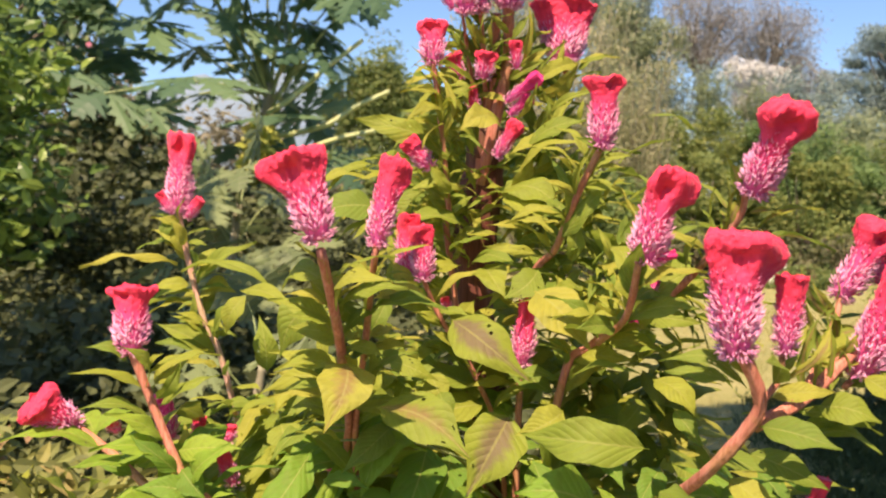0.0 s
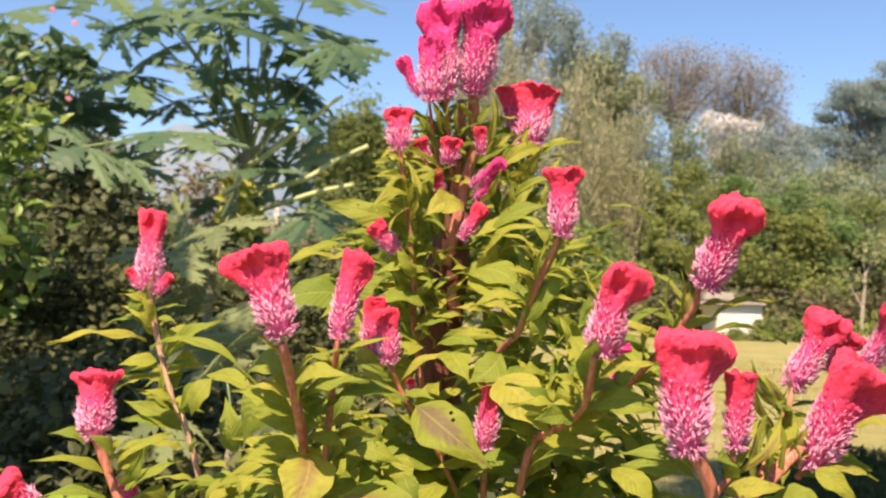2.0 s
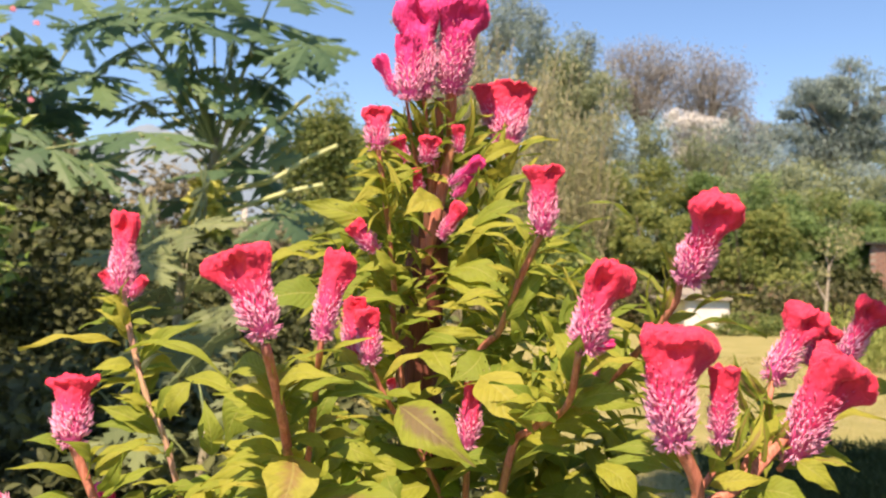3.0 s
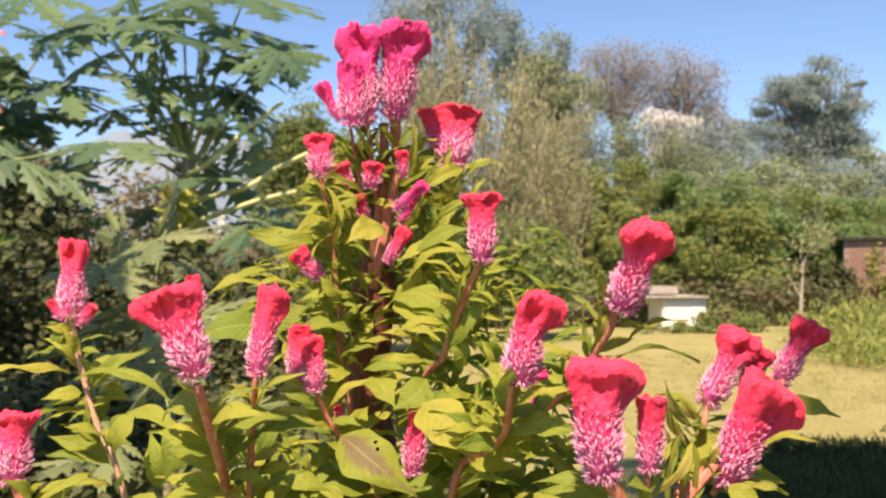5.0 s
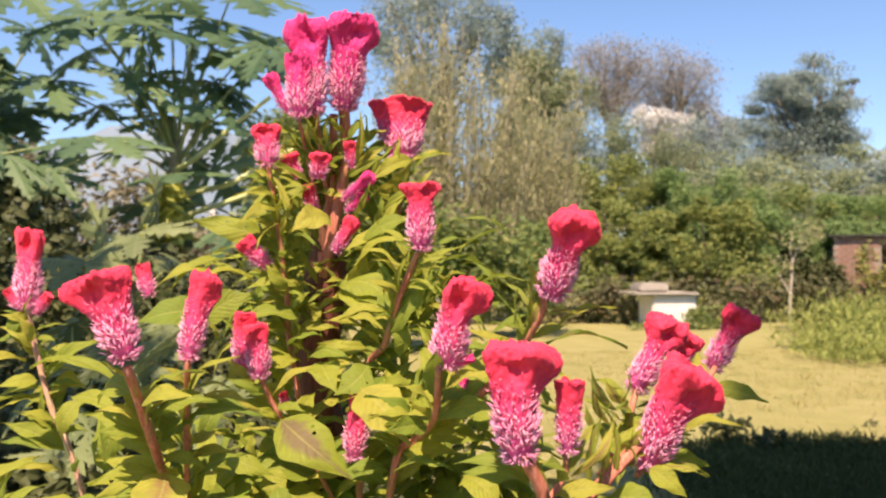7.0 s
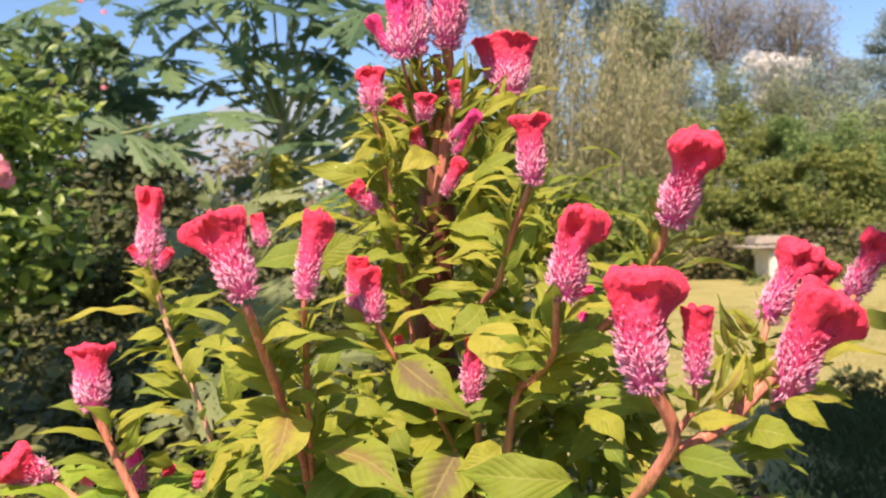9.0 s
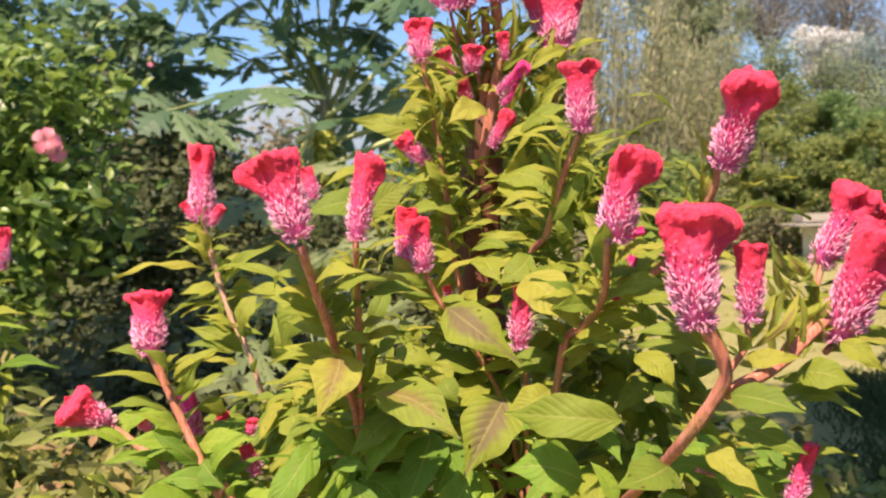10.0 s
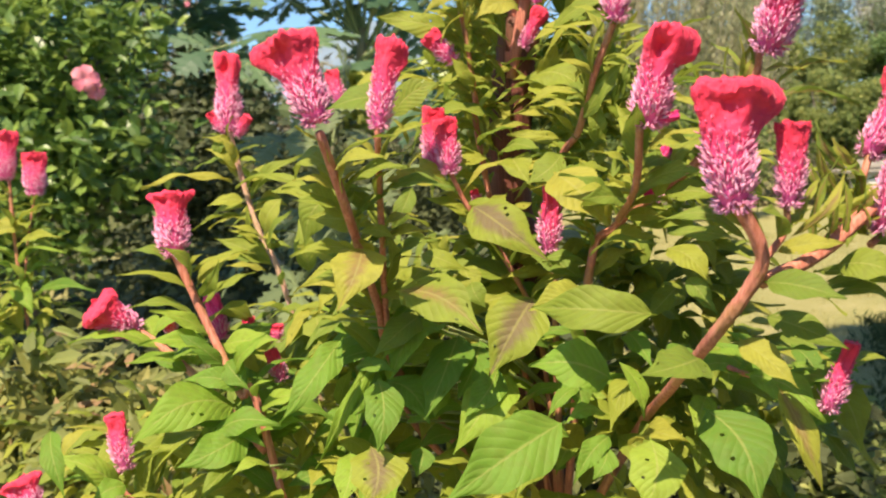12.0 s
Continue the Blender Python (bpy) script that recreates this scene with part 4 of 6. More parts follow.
tagged(new("grass", cloud_mesh("grass", shaded, 70000, 0.06, 88, SHADE_GRASS, (0, 0, 0), upright=1.6, stretch=6.0, clumps=40, clump=0.4)), "grass blades darkened to deepen the house shadow on the lawn", "grass", kind="stuff")
sprig = thing("sprig", (4.2, 6.6, 0), "single dark weed sprig on the lawn", "weed")
part("stalk", mesh_of("stalk", *tube(smooth_line([(0, 0, 0), (0.01, 0, 0.06), (0.04, 0, 0.14)]), 0.005, 0.003, 6), BARK), sprig)
tagged(part("leaf_tuft", cloud_mesh("leaf_tuft", [(4.2, 6.6, 0.04, 0.06, 0.05, 0.03)], 26, 0.04, 89, SHADE, (4.2, 6.6, 0), clumps=8), sprig), kind="stuff")
leafy_tree("small_shrub", (12.9, 19.4, 0), [(12.35, 19.6, 1.3, 0.45, 0.4, 0.55), (12.9, 19.4, 0.7, 0.5, 0.4, 0.5), (13.9, 18.8, 0.8, 0.6, 0.4, 0.5)], 1300, 0.12, 87, TANGLE, 0.03, "loose shrub before the brick shed", "shrub", per=4, clumps=14)
# bush in shade-dark colour, standing in for the shadow left of the shed
leafy_tree("dark_shrub", (11.3, 20.4, 0), [(10.95, 20.5, 0.75, 0.5, 0.35, 0.65), (11.5, 20.45, 0.75, 0.5, 0.35, 0.65)], 3600, 0.12, 121, SHADE, 0.03, "dark-coloured bush filling a shaded gap beside the shed", "shrub", per=4, clumps=20)
dark_under = [(3.6 + 1.35 * i, 19.6 + 0.2 * (i % 2), 0.5, 0.9, 0.5, 0.55) for i in range(8)]
tagged(new("undergrowth", cloud_mesh("undergrowth", dark_under, 7000, 0.13, 83, UNDER, (0, 0, 0), clumps=26)), "shaded undergrowth below the shrubs", "undergrowth", kind="stuff")


# ---- papayas ----
def papaya_leaf_shape(seed):
    """A leaf of seven deeply cut lobes, one metre across, its stalk joining at the origin."""
    rng = random.Random(seed)
    verts, faces = [], []
    cuts = [(0, 0.05), (0.2, 0.05), (0.30, 0.17), (0.37, 0.07), (0.50, 0.25), (0.57, 0.10), (0.70, 0.20), (0.77, 0.08), (0.86, 0.12), (0.91, 0.05), (1.0, 0.004)]
    for i in range(7):
        a = radians(-135 + 45 * i + rng.uniform(-6, 6))
        long = (0.36, 0.46, 0.55, 0.6, 0.55, 0.46, 0.36)[i] * rng.uniform(0.9, 1.08)
        d, e = Vector((math.sin(a), math.cos(a), 0)), Vector((math.cos(a), -math.sin(a), 0))
        n = len(verts)
        for t, w in cuts:
            lift = 0.06 * t - 0.34 * t * t + rng.uniform(-0.01, 0.01)
            tip = 0.07 if w > 0.11 else 0.0
            for k in (-1, 0, 1):
                verts.append(d * long * (t + tip * abs(k)) + e * k * w * long * 1.0 + Vector((0, 0, lift * long - 0.42 * abs(k) * w * long)))
        for j in range(len(cuts) - 1):
            for k in (0, 1):
                q = n + j * 3 + k
                faces.append((q, q + 1, q + 4, q + 3))
    return verts, faces


PAPAYA_LEAVES = [mesh_of("leaf", *papaya_leaf_shape(s), PAPAYA, False) for s in range(6)]
YOUNG_LEAVES = [mesh_of("leaf", *papaya_leaf_shape(s), YOUNG, False) for s in range(6, 10)]


def papaya(base, height, trunk_r, stalks, seed, label, size=(0.6, 0.9), buds=True, low=0.62, reach=(0.7, 1.15)):
    """A papaya: ringed trunk, long pale stalks all round its top, each with one lobed leaf."""
    rng = random.Random(seed)
    base = Vector(base)
    ob = thing("papaya_tree", base, label, "papaya tree")
    part("trunk", mesh_of("trunk", *tube(smooth_line([(0, 0, 0), (0.04, 0, height * 0.5), (0.1, 0, height)], 14), trunk_r, trunk_r * 0.6, 12, 1.0, 0.3), TRUNK_PAPAYA), ob)
    for i in range(stalks):
        k = i / stalks
        a = i * 2.39996 + rng.uniform(-0.3, 0.3)
        rise = lerp(-0.05, 1.2, k) + rng.uniform(-0.15, 0.15)
        foot = Vector((0.1, 0, height * lerp(low, 1.0, k)))
        long = rng.uniform(*reach) * (1 + 0.05 * k)
        way = Vector((math.cos(a) * math.cos(rise), math.sin(a) * math.cos(rise), math.sin(rise)))
        end = foot + way * long + Vector((0, 0, -0.05 * long))
        mid = foot + way * long * 0.5 + Vector((0, 0, 0.05))
        stalk = part("leaf_stalk", mesh_of("leaf_stalk", *tube(smooth_line([foot, mid, end], 6), trunk_r * 0.20, trunk_r * 0.13, 6), PETIOLE), ob)
        out = Vector((way.x, way.y, rng.uniform(-0.95, -0.1))).normalized()
        m = leaf_pose(base + end - out * 0.05, base + end + out * 0.95, 0.86, (way.x * 0.5 + rng.uniform(-0.5, 0.5), way.y * 0.3 - rng.uniform(0.1, 1.1), 1))
        scale = rng.uniform(*size)
        part("leaf", rng.choice(PAPAYA_LEAVES if height > 2 else YOUNG_LEAVES), stalk, "", m @ Matrix.Diagonal((scale, scale, scale, 1)))
    if buds:
        blobs = [(base.x + 0.06, base.y - 0.30, height * q, 0.13 + w, 0.12, 0.12) for q, w in ((0.62, 0.07), (0.69, 0.03), (0.79, -0.03))]
        tagged(part("bud_cluster", cloud_mesh("bud_cluster", blobs, 520, 0.12, seed, PAPAYA_YELLOW, base, clumps=14, fine=True), ob, "yellow-green flower buds"), kind="stuff")
    return ob


def crown_leaf(tree, top, x, y, z, size, rng):
    """One long-stalked leaf of a papaya, its blade hanging from the stalk's end."""
    base = world_of(tree).translation
    end = Vector((x, y, z))
    foot = Vector(top) - Vector((0, 0, rng.uniform(0.0, 0.25)))
    mid = foot.lerp(end, 0.5) + Vector((0, 0, 0.07 * (end - foot).length))
    thick = rng.uniform(0.013, 0.021)
    stalk = part("leaf_stalk", mesh_of("leaf_stalk", *tube(smooth_line([foot, mid, end], 7), thick, thick * 0.6, 7), PETIOLE), tree)
    away = Vector((x - top[0], y - top[1], 0))
    away = (away.normalized() if away.length > 0.05 else Vector((0, -1, 0))) + Vector((rng.uniform(-0.4, 0.4), rng.uniform(-0.6, 0.1), rng.uniform(-0.9, -0.35)))
    away.normalize()
    m = leaf_pose(base + end - away * 0.05, base + end + away * 0.95, 0.9, (0.4 * away.x + rng.uniform(-0.3, 0.3), rng.uniform(-0.75, -0.15) - 0.7 * (z < 2.6), 0.9))
    part("leaf", rng.choice(PAPAYA_LEAVES), stalk, "", m @ Matrix.Diagonal((size, size, size, 1)))


tall_papaya = papaya((-1.95, 9.0, 0), 2.62, 0.085, 9, 91, "tall papaya with deeply cut leaves and yellow buds", (0.5, 0.7), low=0.74, reach=(0.5, 0.9))
crown_random = random.Random(93)
for x, z, size in ((0.12, 3.55, 0.95), (-0.26, 3.80, 0.9), (0.38, 3.82, 0.9), (0.86, 3.72, 1.05), (0.72, 4.10, 0.9), (0.30, 3.28, 0.75), (-0.20, 3.28, 0.7), (-0.64, 3.74, 0.85), (-1.05, 4.05, 0.9), (-1.35, 3.98, 0.8),
                   (-1.15, 3.16, 0.9), (-0.78, 3.02, 0.65), (-1.25, 2.34, 0.66), (-0.88, 2.20, 0.55), (-0.42, 2.50, 0.8), (0.46, 2.30, 0.75), (0.24, 2.46, 0.55), (1.12, 3.50, 0.7), (0.02, 4.15, 0.9), (-0.55, 4.25, 0.9), (0.55, 3.50, 0.85)):
    crown_leaf(tall_papaya, (0.1, 0, 2.55), x, crown_random.uniform(-0.5, 0.45) - 1.3 * (z < 2.6 and x < -0.3), z, size, crown_random)
for i in range(2):
    turn, far = crown_random.uniform(0, math.pi), crown_random.uniform(0.2, 1.0) ** 0.5
    crown_leaf(tall_papaya, (0.1, 0, 2.55), 1.15 * math.cos(turn) * far, crown_random.uniform(0.2, 0.9), 3.05 + 1.15 * math.sin(turn) * far, crown_random.uniform(0.8, 1.1), crown_random)
# three long bare stalks, thick and pale in the sun
for x0, z0, x, z in ((0.36, 2.42, 1.10, 3.02), (0.70, 2.16, 1.38, 2.52), (0.52, 1.92, 1.24, 2.12)):
    part("leaf_stalk", mesh_of("leaf_stalk", *tube(smooth_line([(0.1, -0.05, z0 - 0.12), (x0, -0.25, z0), (lerp(x0, x, 0.5), -0.3, lerp(z0, z, 0.5) + 0.02), (x, -0.35, z)], 7), 0.030, 0.022, 7), PETIOLE_PALE), tall_papaya)
wide_papaya = papaya((-4.3, 9.8, 0), 2.7, 0.08, 8, 92, "papaya with broad cut leaves among the shrubs", (0.55, 0.85), False, 0.66, (0.6, 1.0))
for x, z, size in ((-0.24, 3.86, 0.9), (0.17, 3.56, 0.95), (0.61, 3.40, 0.85), (-0.03, 3.20, 0.9), (0.41, 3.02, 0.8), (-0.29, 2.70, 0.85), (0.68, 3.95, 0.8), (0.19, 2.36, 0.7), (0.81, 2.32, 0.72), (-0.7, 3.4, 0.9), (-0.8, 2.9, 0.9)):
    crown_leaf(wide_papaya, (0.1, 0, 2.6), x, crown_random.uniform(-0.7, 0.5), z, size, crown_random)
papaya((-1.15, 3.5, 0), 0.80, 0.025, 7, 94, "young papaya plant behind the flowers", (0.20, 0.30), False, 0.5, (0.25, 0.45))

leafy_tree("leafy_tree", (-2.0, 28.0, 0), [(-3.1, 28, 5.0, 0.8, 0.8, 1.3), (-2.2, 28, 5.2, 1.0, 0.8, 1.5), (-1.2, 28, 4.6, 1.0, 0.8, 1.4), (-0.4, 28, 4.0, 1.0, 0.8, 1.4), (-2.6, 27.6, 3.0, 1.2, 0.8, 1.4), (-1.2, 27.6, 2.6, 1.4, 0.8, 1.4)], 30000, 0.14, 141, SHRUB, 0.12, "dark green tree beyond the papaya", "tree", clumps=34)
leafy_tree("broad_shrub", (-3.4, 20.0, 0), [(-4.4, 20, 1.7, 1.0, 0.7, 0.8), (-3.2, 20, 1.5, 1.0, 0.7, 0.8), (-2.2, 20, 1.7, 0.9, 0.7, 0.9)], 4200, 0.2, 109, SHRUB_FAR, 0.06, "grey-green shrub before the white gate", "shrub", clumps=24)
blossom_tree = leafy_tree("leafy_tree", (-5.0, 8.4, 0), [(-3.7, 8.4, 3.2, 0.5, 0.4, 0.4), (-4.9, 8.2, 3.0, 0.8, 0.7, 0.7), (-5.6, 8.4, 3.7, 0.9, 0.7, 0.9), (-6.2, 8.4, 2.7, 0.9, 0.7, 0.8), (-4.4, 8.4, 2.5, 0.5, 0.5, 0.4)], 2600, 0.19, 110, PAPAYA, 0.08, "tall leafy tree with dark green crown and pink blossom", "tree", clumps=22, fine=True)

papaya((-1.2, 4.6, 0), 1.3, 0.03, 12, 95, "young papaya in the sun behind the flowers", (0.26, 0.40), False, 0.5, (0.3, 0.5))
papaya((-0.72, 3.0, 0), 0.72, 0.022, 7, 96, "young papaya plant behind the flowers", (0.19, 0.28), False, 0.4, (0.22, 0.38))

# ---- shrubs on the shaded side ----
hibiscus_blobs = [(-3.35, 5.7, 2.0, 0.7, 0.6, 0.7), (-4.3, 5.7, 2.1, 0.8, 0.6, 0.8), (-3.2, 5.7, 1.1, 0.7, 0.6, 0.7), (-4.2, 5.6, 0.9, 0.9, 0.6, 0.7)]
hibiscus = leafy_tree("hibiscus_bush", (-3.7, 5.9, 0), hibiscus_blobs, 7500, 0.125, 101, HIBISCUS, 0.05, "dense glossy hibiscus bush with a pink flower", "bush", per=5, clumps=50, stretch=2.1, fine=True)


def petals(parent, at, size, seed):
    rng = random.Random(seed)
    verts, faces = [], []
    turned = Matrix.Rotation(rng.uniform(0.3, 0.9), 3, "Z") @ Matrix.Rotation(rng.uniform(-0.5, 0.1), 3, "X")
    for i in range(5):
        a = i * 1.2566 + rng.uniform(-0.2, 0.2)
        d, e = Vector((math.cos(a), -0.55, math.sin(a))), Vector((-math.sin(a), 0, math.cos(a)))
        n = len(verts)
        for t, w in ((0, 0.08), (0.35, 0.3), (0.7, 0.46), (1.0, 0.28)):
            for k in (-1, 0, 1):
                verts.append(turned @ (d * t + e * k * w + Vector((0, 0.7 * t ** 3 + (0.16 * rng.uniform(-1, 1) - 0.12) * abs(k) * t, 0))) * size)
        for j in range(3):
            for k in (0, 1):
                q = n + j * 3 + k
                faces.append((q, q + 1, q + 4, q + 3))
    part("flower", mesh_of("flower", verts, faces, ROSY), parent, "rose-pink hibiscus flower", Matrix.Translation(at))


for i, at in enumerate(((-3.25, 7.9, 3.46), (-3.28, 7.9, 2.76), (-3.46, 7.9, 3.58))):
    petals(blossom_tree, at, 0.028, 11 + i)
petals(hibiscus, (-2.75, 5.05, 1.78), 0.085, 1)
petals(hibiscus, (-2.71, 5.1, 1.71), 0.06, 2)
leafy_tree("dark_shrub", (-2.3, 8.0, 0), [(-2.9, 7.8, 1.0, 0.8, 0.7, 0.8), (-2.0, 8.2, 0.8, 0.8, 0.7, 0.7), (-1.2, 8.6, 0.75, 0.7, 0.7, 0.65)], 9000, 0.11, 102, HEDGE, 0.05, "shrub under the papayas with shade put into its leaf colour", "shrub", per=4, clumps=30, fine=True)
leafy_tree("dark_shrub", (-4.6, 8.6, 0), [(-5.2, 8.6, 1.5, 1.0, 0.7, 1.2), (-4.2, 8.4, 1.4, 0.9, 0.7, 1.1), (-3.4, 8.8, 1.2, 0.8, 0.7, 1.0)], 9000, 0.11, 103, HEDGE, 0.05, "shrub under the papayas with shade put into its leaf colour", "shrub", per=4, clumps=30, fine=True)
leafy_tree("twiggy_shrub", (-3.3, 12.5, 0), [(-4.4, 12.5, 2.1, 1.0, 0.7, 0.9), (-3.0, 12.4, 1.9, 1.0, 0.7, 0.8), (-1.9, 12.6, 1.4, 0.8, 0.7, 0.7), (-5.6, 12.6, 2.8, 1.0, 0.7, 1.3)], 7000, 0.11, 104, TWIGGY, 0.05, "dull brown-green twiggy shrub", "shrub", per=8, clumps=36)
leafy_tree("broad_shrub", (-0.4, 13.0, 0), [(-0.9, 13, 1.5, 0.8, 0.7, 0.7), (0.2, 13.2, 1.9, 0.9, 0.7, 1.0), (-0.2, 12.8, 0.8, 1.0, 0.7, 0.7)], 5200, 0.16, 105, SHRUB, 0.05, "bright green shrub behind the flowers", "shrub", clumps=24)
leafy_tree("broad_shrub", (1.6, 15.5, 0), [(1.2, 15.5, 1.6, 1.0, 0.7, 0.9), (2.2, 15.6, 1.3, 1.0, 0.7, 0.9), (3.2, 16.4, 1.2, 1.0, 0.7, 0.9)], 5200, 0.16, 106, SHRUB, 0.05, "green shrub below the willowy tree", "shrub", clumps=24)

# these leaves carry the shade behind the flowers in their colour
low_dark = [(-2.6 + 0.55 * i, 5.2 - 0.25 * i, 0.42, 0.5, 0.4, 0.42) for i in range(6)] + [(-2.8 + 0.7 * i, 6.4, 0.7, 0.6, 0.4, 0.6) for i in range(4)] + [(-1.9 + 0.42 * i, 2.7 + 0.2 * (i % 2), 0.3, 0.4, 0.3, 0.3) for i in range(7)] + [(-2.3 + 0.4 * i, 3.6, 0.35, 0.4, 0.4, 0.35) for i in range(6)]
tagged(new("undergrowth", cloud_mesh("undergrowth", low_dark, 24000, 0.065, 107, SHADE, (0, 0, 0), clumps=30, fine=True)), "undergrowth behind the flowers, its leaf colour darkened for shade", "undergrowth", kind="stuff")

# ---- the cockscombs ----
main = thing("cockscomb_plant", (0.12, 1.2, 0), "large flowering cockscomb with red crests and yellow-green leaves", "flower", "cockscombs")
second = thing("cockscomb_plant", (-0.12, 1.05, 0), "smaller cockscomb with bent red-pink heads", "flower", "cockscombs")
third = thing("cockscomb_plant", (-0.1, 1.42, 0), "tall lanky cockscomb with a pale pink stem", "flower", "cockscombs")
fourth = thing("cockscomb_plant", (-1.35, 2.22, 0), "thin cockscomb with two small red heads", "flower", "cockscombs")
# main plant: stems
stem(main, [(0.12, 1.2, 0), (0.075, 1.24, 0.9), (0.045, 1.25, 1.127), (0.051, 1.25, 1.262), (0.066, 1.25, 1.385)], 0.042, 0.027, mat=STEM_RED, flat=1.45, leafy=False)
stem(main, [(0.052, 1.235, 1.30), (0.071, 1.232, 1.392), (0.086, 1.225, 1.475), (0.083, 1.205, 1.551)], 0.016, 0.0105, leafy=False)
stem(main, [(0.045, 1.238, 1.27), (0.051, 1.24, 1.358), (0.066, 1.24, 1.443), (0.068, 1.21, 1.54)], 0.014, 0.008, leafy=False)
stem(main, [(0.063, 1.29, 1.366), (0.053, 1.22, 1.462), (0.043, 1.18, 1.542)], 0.008, 0.004)
stem(main, [(0.059, 1.29, 1.349), (0.033, 1.22, 1.462), (0.019, 1.18, 1.533)], 0.007, 0.003)
stem(main, [(0.11, 1.17, 0.62), (0.012, 1.18, 1.188), (0.007, 1.16, 1.268), (-0.008, 1.14, 1.391), (-0.019, 1.138, 1.46)], 0.008, 0.0045)
stem(main, [(0.119, 1.27, 1.263), (0.162, 1.26, 1.382), (0.175, 1.26, 1.481)], 0.007, 0.0045)
stem(main, [(0.11, 1.17, 0.62), (0.11, 1.12, 1.118), (0.142, 1.06, 1.221), (0.161, 1.02, 1.287), (0.183, 1, 1.342)], 0.009, 0.005)
stem(main, [(0.11, 1.17, 0.62), (0.148, 1.05, 1.033), (0.181, 1.02, 1.104), (0.264, 0.97, 1.174), (0.31, 0.91, 1.253), (0.314, 0.89, 1.289)], 0.01, 0.005)
stem(main, [(0.18, 0.97, 1.114), (0.191, 0.88, 1.154), (0.191, 0.83, 1.212)], 0.0075, 0.005)
stem(main, [(0.11, 1.17, 0.62), (0.207, 1.05, 0.848), (0.229, 0.93, 0.93), (0.251, 0.8, 1.014), (0.282, 0.76, 1.077), (0.282, 0.75, 1.105), (0.262, 0.74, 1.142)], 0.0115, 0.0085, leafy=False)
stem(main, [(0.286, 0.765, 1.086), (0.308, 0.77, 1.115), (0.309, 0.77, 1.139)], 0.006, 0.004)
stem(main, [(0.287, 0.77, 1.07), (0.345, 0.8, 1.091), (0.401, 0.83, 1.131)], 0.0115, 0.0095, leafy=False)
stem(main, [(0.36, 0.83, 1.099), (0.401, 0.88, 1.135), (0.424, 0.905, 1.18)], 0.007, 0.005)
stem(main, [(0.406, 0.85, 1.093), (0.485, 0.93, 1.13), (0.545, 0.975, 1.193)], 0.007, 0.005)
stem(main, [(0.11, 1.17, 0.62), (-0.091, 1.1, 0.892), (-0.105, 1, 1.016), (-0.103, 0.87, 1.128), (-0.115, 0.81, 1.218)], 0.0105, 0.0065)
stem(main, [(0.11, 1.17, 0.62), (-0.078, 1.1, 0.83), (-0.1, 1.04, 0.966), (-0.08, 0.92, 1.118), (-0.066, 0.85, 1.22)], 0.0085, 0.0045)
stem(main, [(0.11, 1.17, 0.62), (0.089, 1.16, 0.924), (0.047, 1.14, 1.044), (-0.001, 1.11, 1.123), (-0.025, 1.1, 1.176)], 0.007, 0.004)
stem(main, [(0.278, 0.86, 0.972), (0.347, 0.92, 0.933), (0.391, 0.93, 0.906)], 0.005, 0.0035)
# main plant: flower heads
flower_head(main, (0.039, 1.18, 1.534), (0.034, 1.165, 1.669), 0.065, 0.048, seed=1, hue=MAGENTA, droop=-0.05)
flower_head(main, (0.083, 1.2, 1.546), (0.096, 1.165, 1.679), 0.076, 0.056, seed=2, hue=MAGENTA, droop=0.06)
flower_head(main, (0.024, 1.16, 1.527), (0.02, 1.15, 1.616), 0.037, 0.037, seed=3, hue=MAGENTA)
flower_head(main, (0.006, 1.17, 1.535), (-0.021, 1.16, 1.586), 0.023, 0.015, seed=4, hue=MAGENTA)
flower_head(main, (0.17, 1.255, 1.479), (0.169, 1.265, 1.571), 0.103, 0.076, seed=5, fan=True)
flower_head(main, (0.182, 0.998, 1.337), (0.182, 0.99, 1.42), 0.047, 0.033, seed=6, lip=1.1)
flower_head(main, (-0.018, 1.14, 1.454), (-0.021, 1.138, 1.512), 0.042, 0.033, seed=7)
flower_head(main, (0.321, 0.895, 1.283), (0.345, 0.85, 1.376), 0.060, 0.038, seed=8, neck=True)
flower_head(main, (0.199, 0.84, 1.212), (0.212, 0.815, 1.306), 0.045, 0.036, seed=9, droop=0.22, neck=True)
flower_head(main, (0.204, 0.838, 1.216), (0.228, 0.832, 1.222), 0.010, 0.011, seed=35, hue=MAGENTA, cone=True)
flower_head(main, (0.26, 0.745, 1.137), (0.247, 0.73, 1.246), 0.067, 0.043, seed=10, droop=0.22, cone=True)
flower_head(main, (0.31, 0.765, 1.137), (0.31, 0.755, 1.21), 0.031, 0.024, seed=11, fan=True)
flower_head(main, (0.413, 0.835, 1.107), (0.44, 0.8, 1.216), 0.062, 0.042, seed=12, droop=0.28, cone=True)
flower_head(main, (0.421, 0.905, 1.177), (0.462, 0.89, 1.26), 0.050, 0.031, seed=13, neck=True)
flower_head(main, (0.475, 0.93, 1.192), (0.492, 0.91, 1.238), 0.033, 0.024, seed=14)
flower_head(main, (0.544, 0.985, 1.19), (0.581, 0.97, 1.265), 0.054, 0.031, seed=15, neck=True)
flower_head(main, (-0.116, 0.81, 1.227), (-0.141, 0.8, 1.313), 0.064, 0.038, seed=16, droop=-0.10, cone=True)
flower_head(main, (-0.066, 0.855, 1.221), (-0.05, 0.85, 1.311), 0.031, 0.025, seed=17, droop=0.12, cone=True)
flower_head(main, (-0.044, 1.11, 1.176), (-0.044, 1.105, 1.257), 0.034, 0.032, seed=18, cone=True)
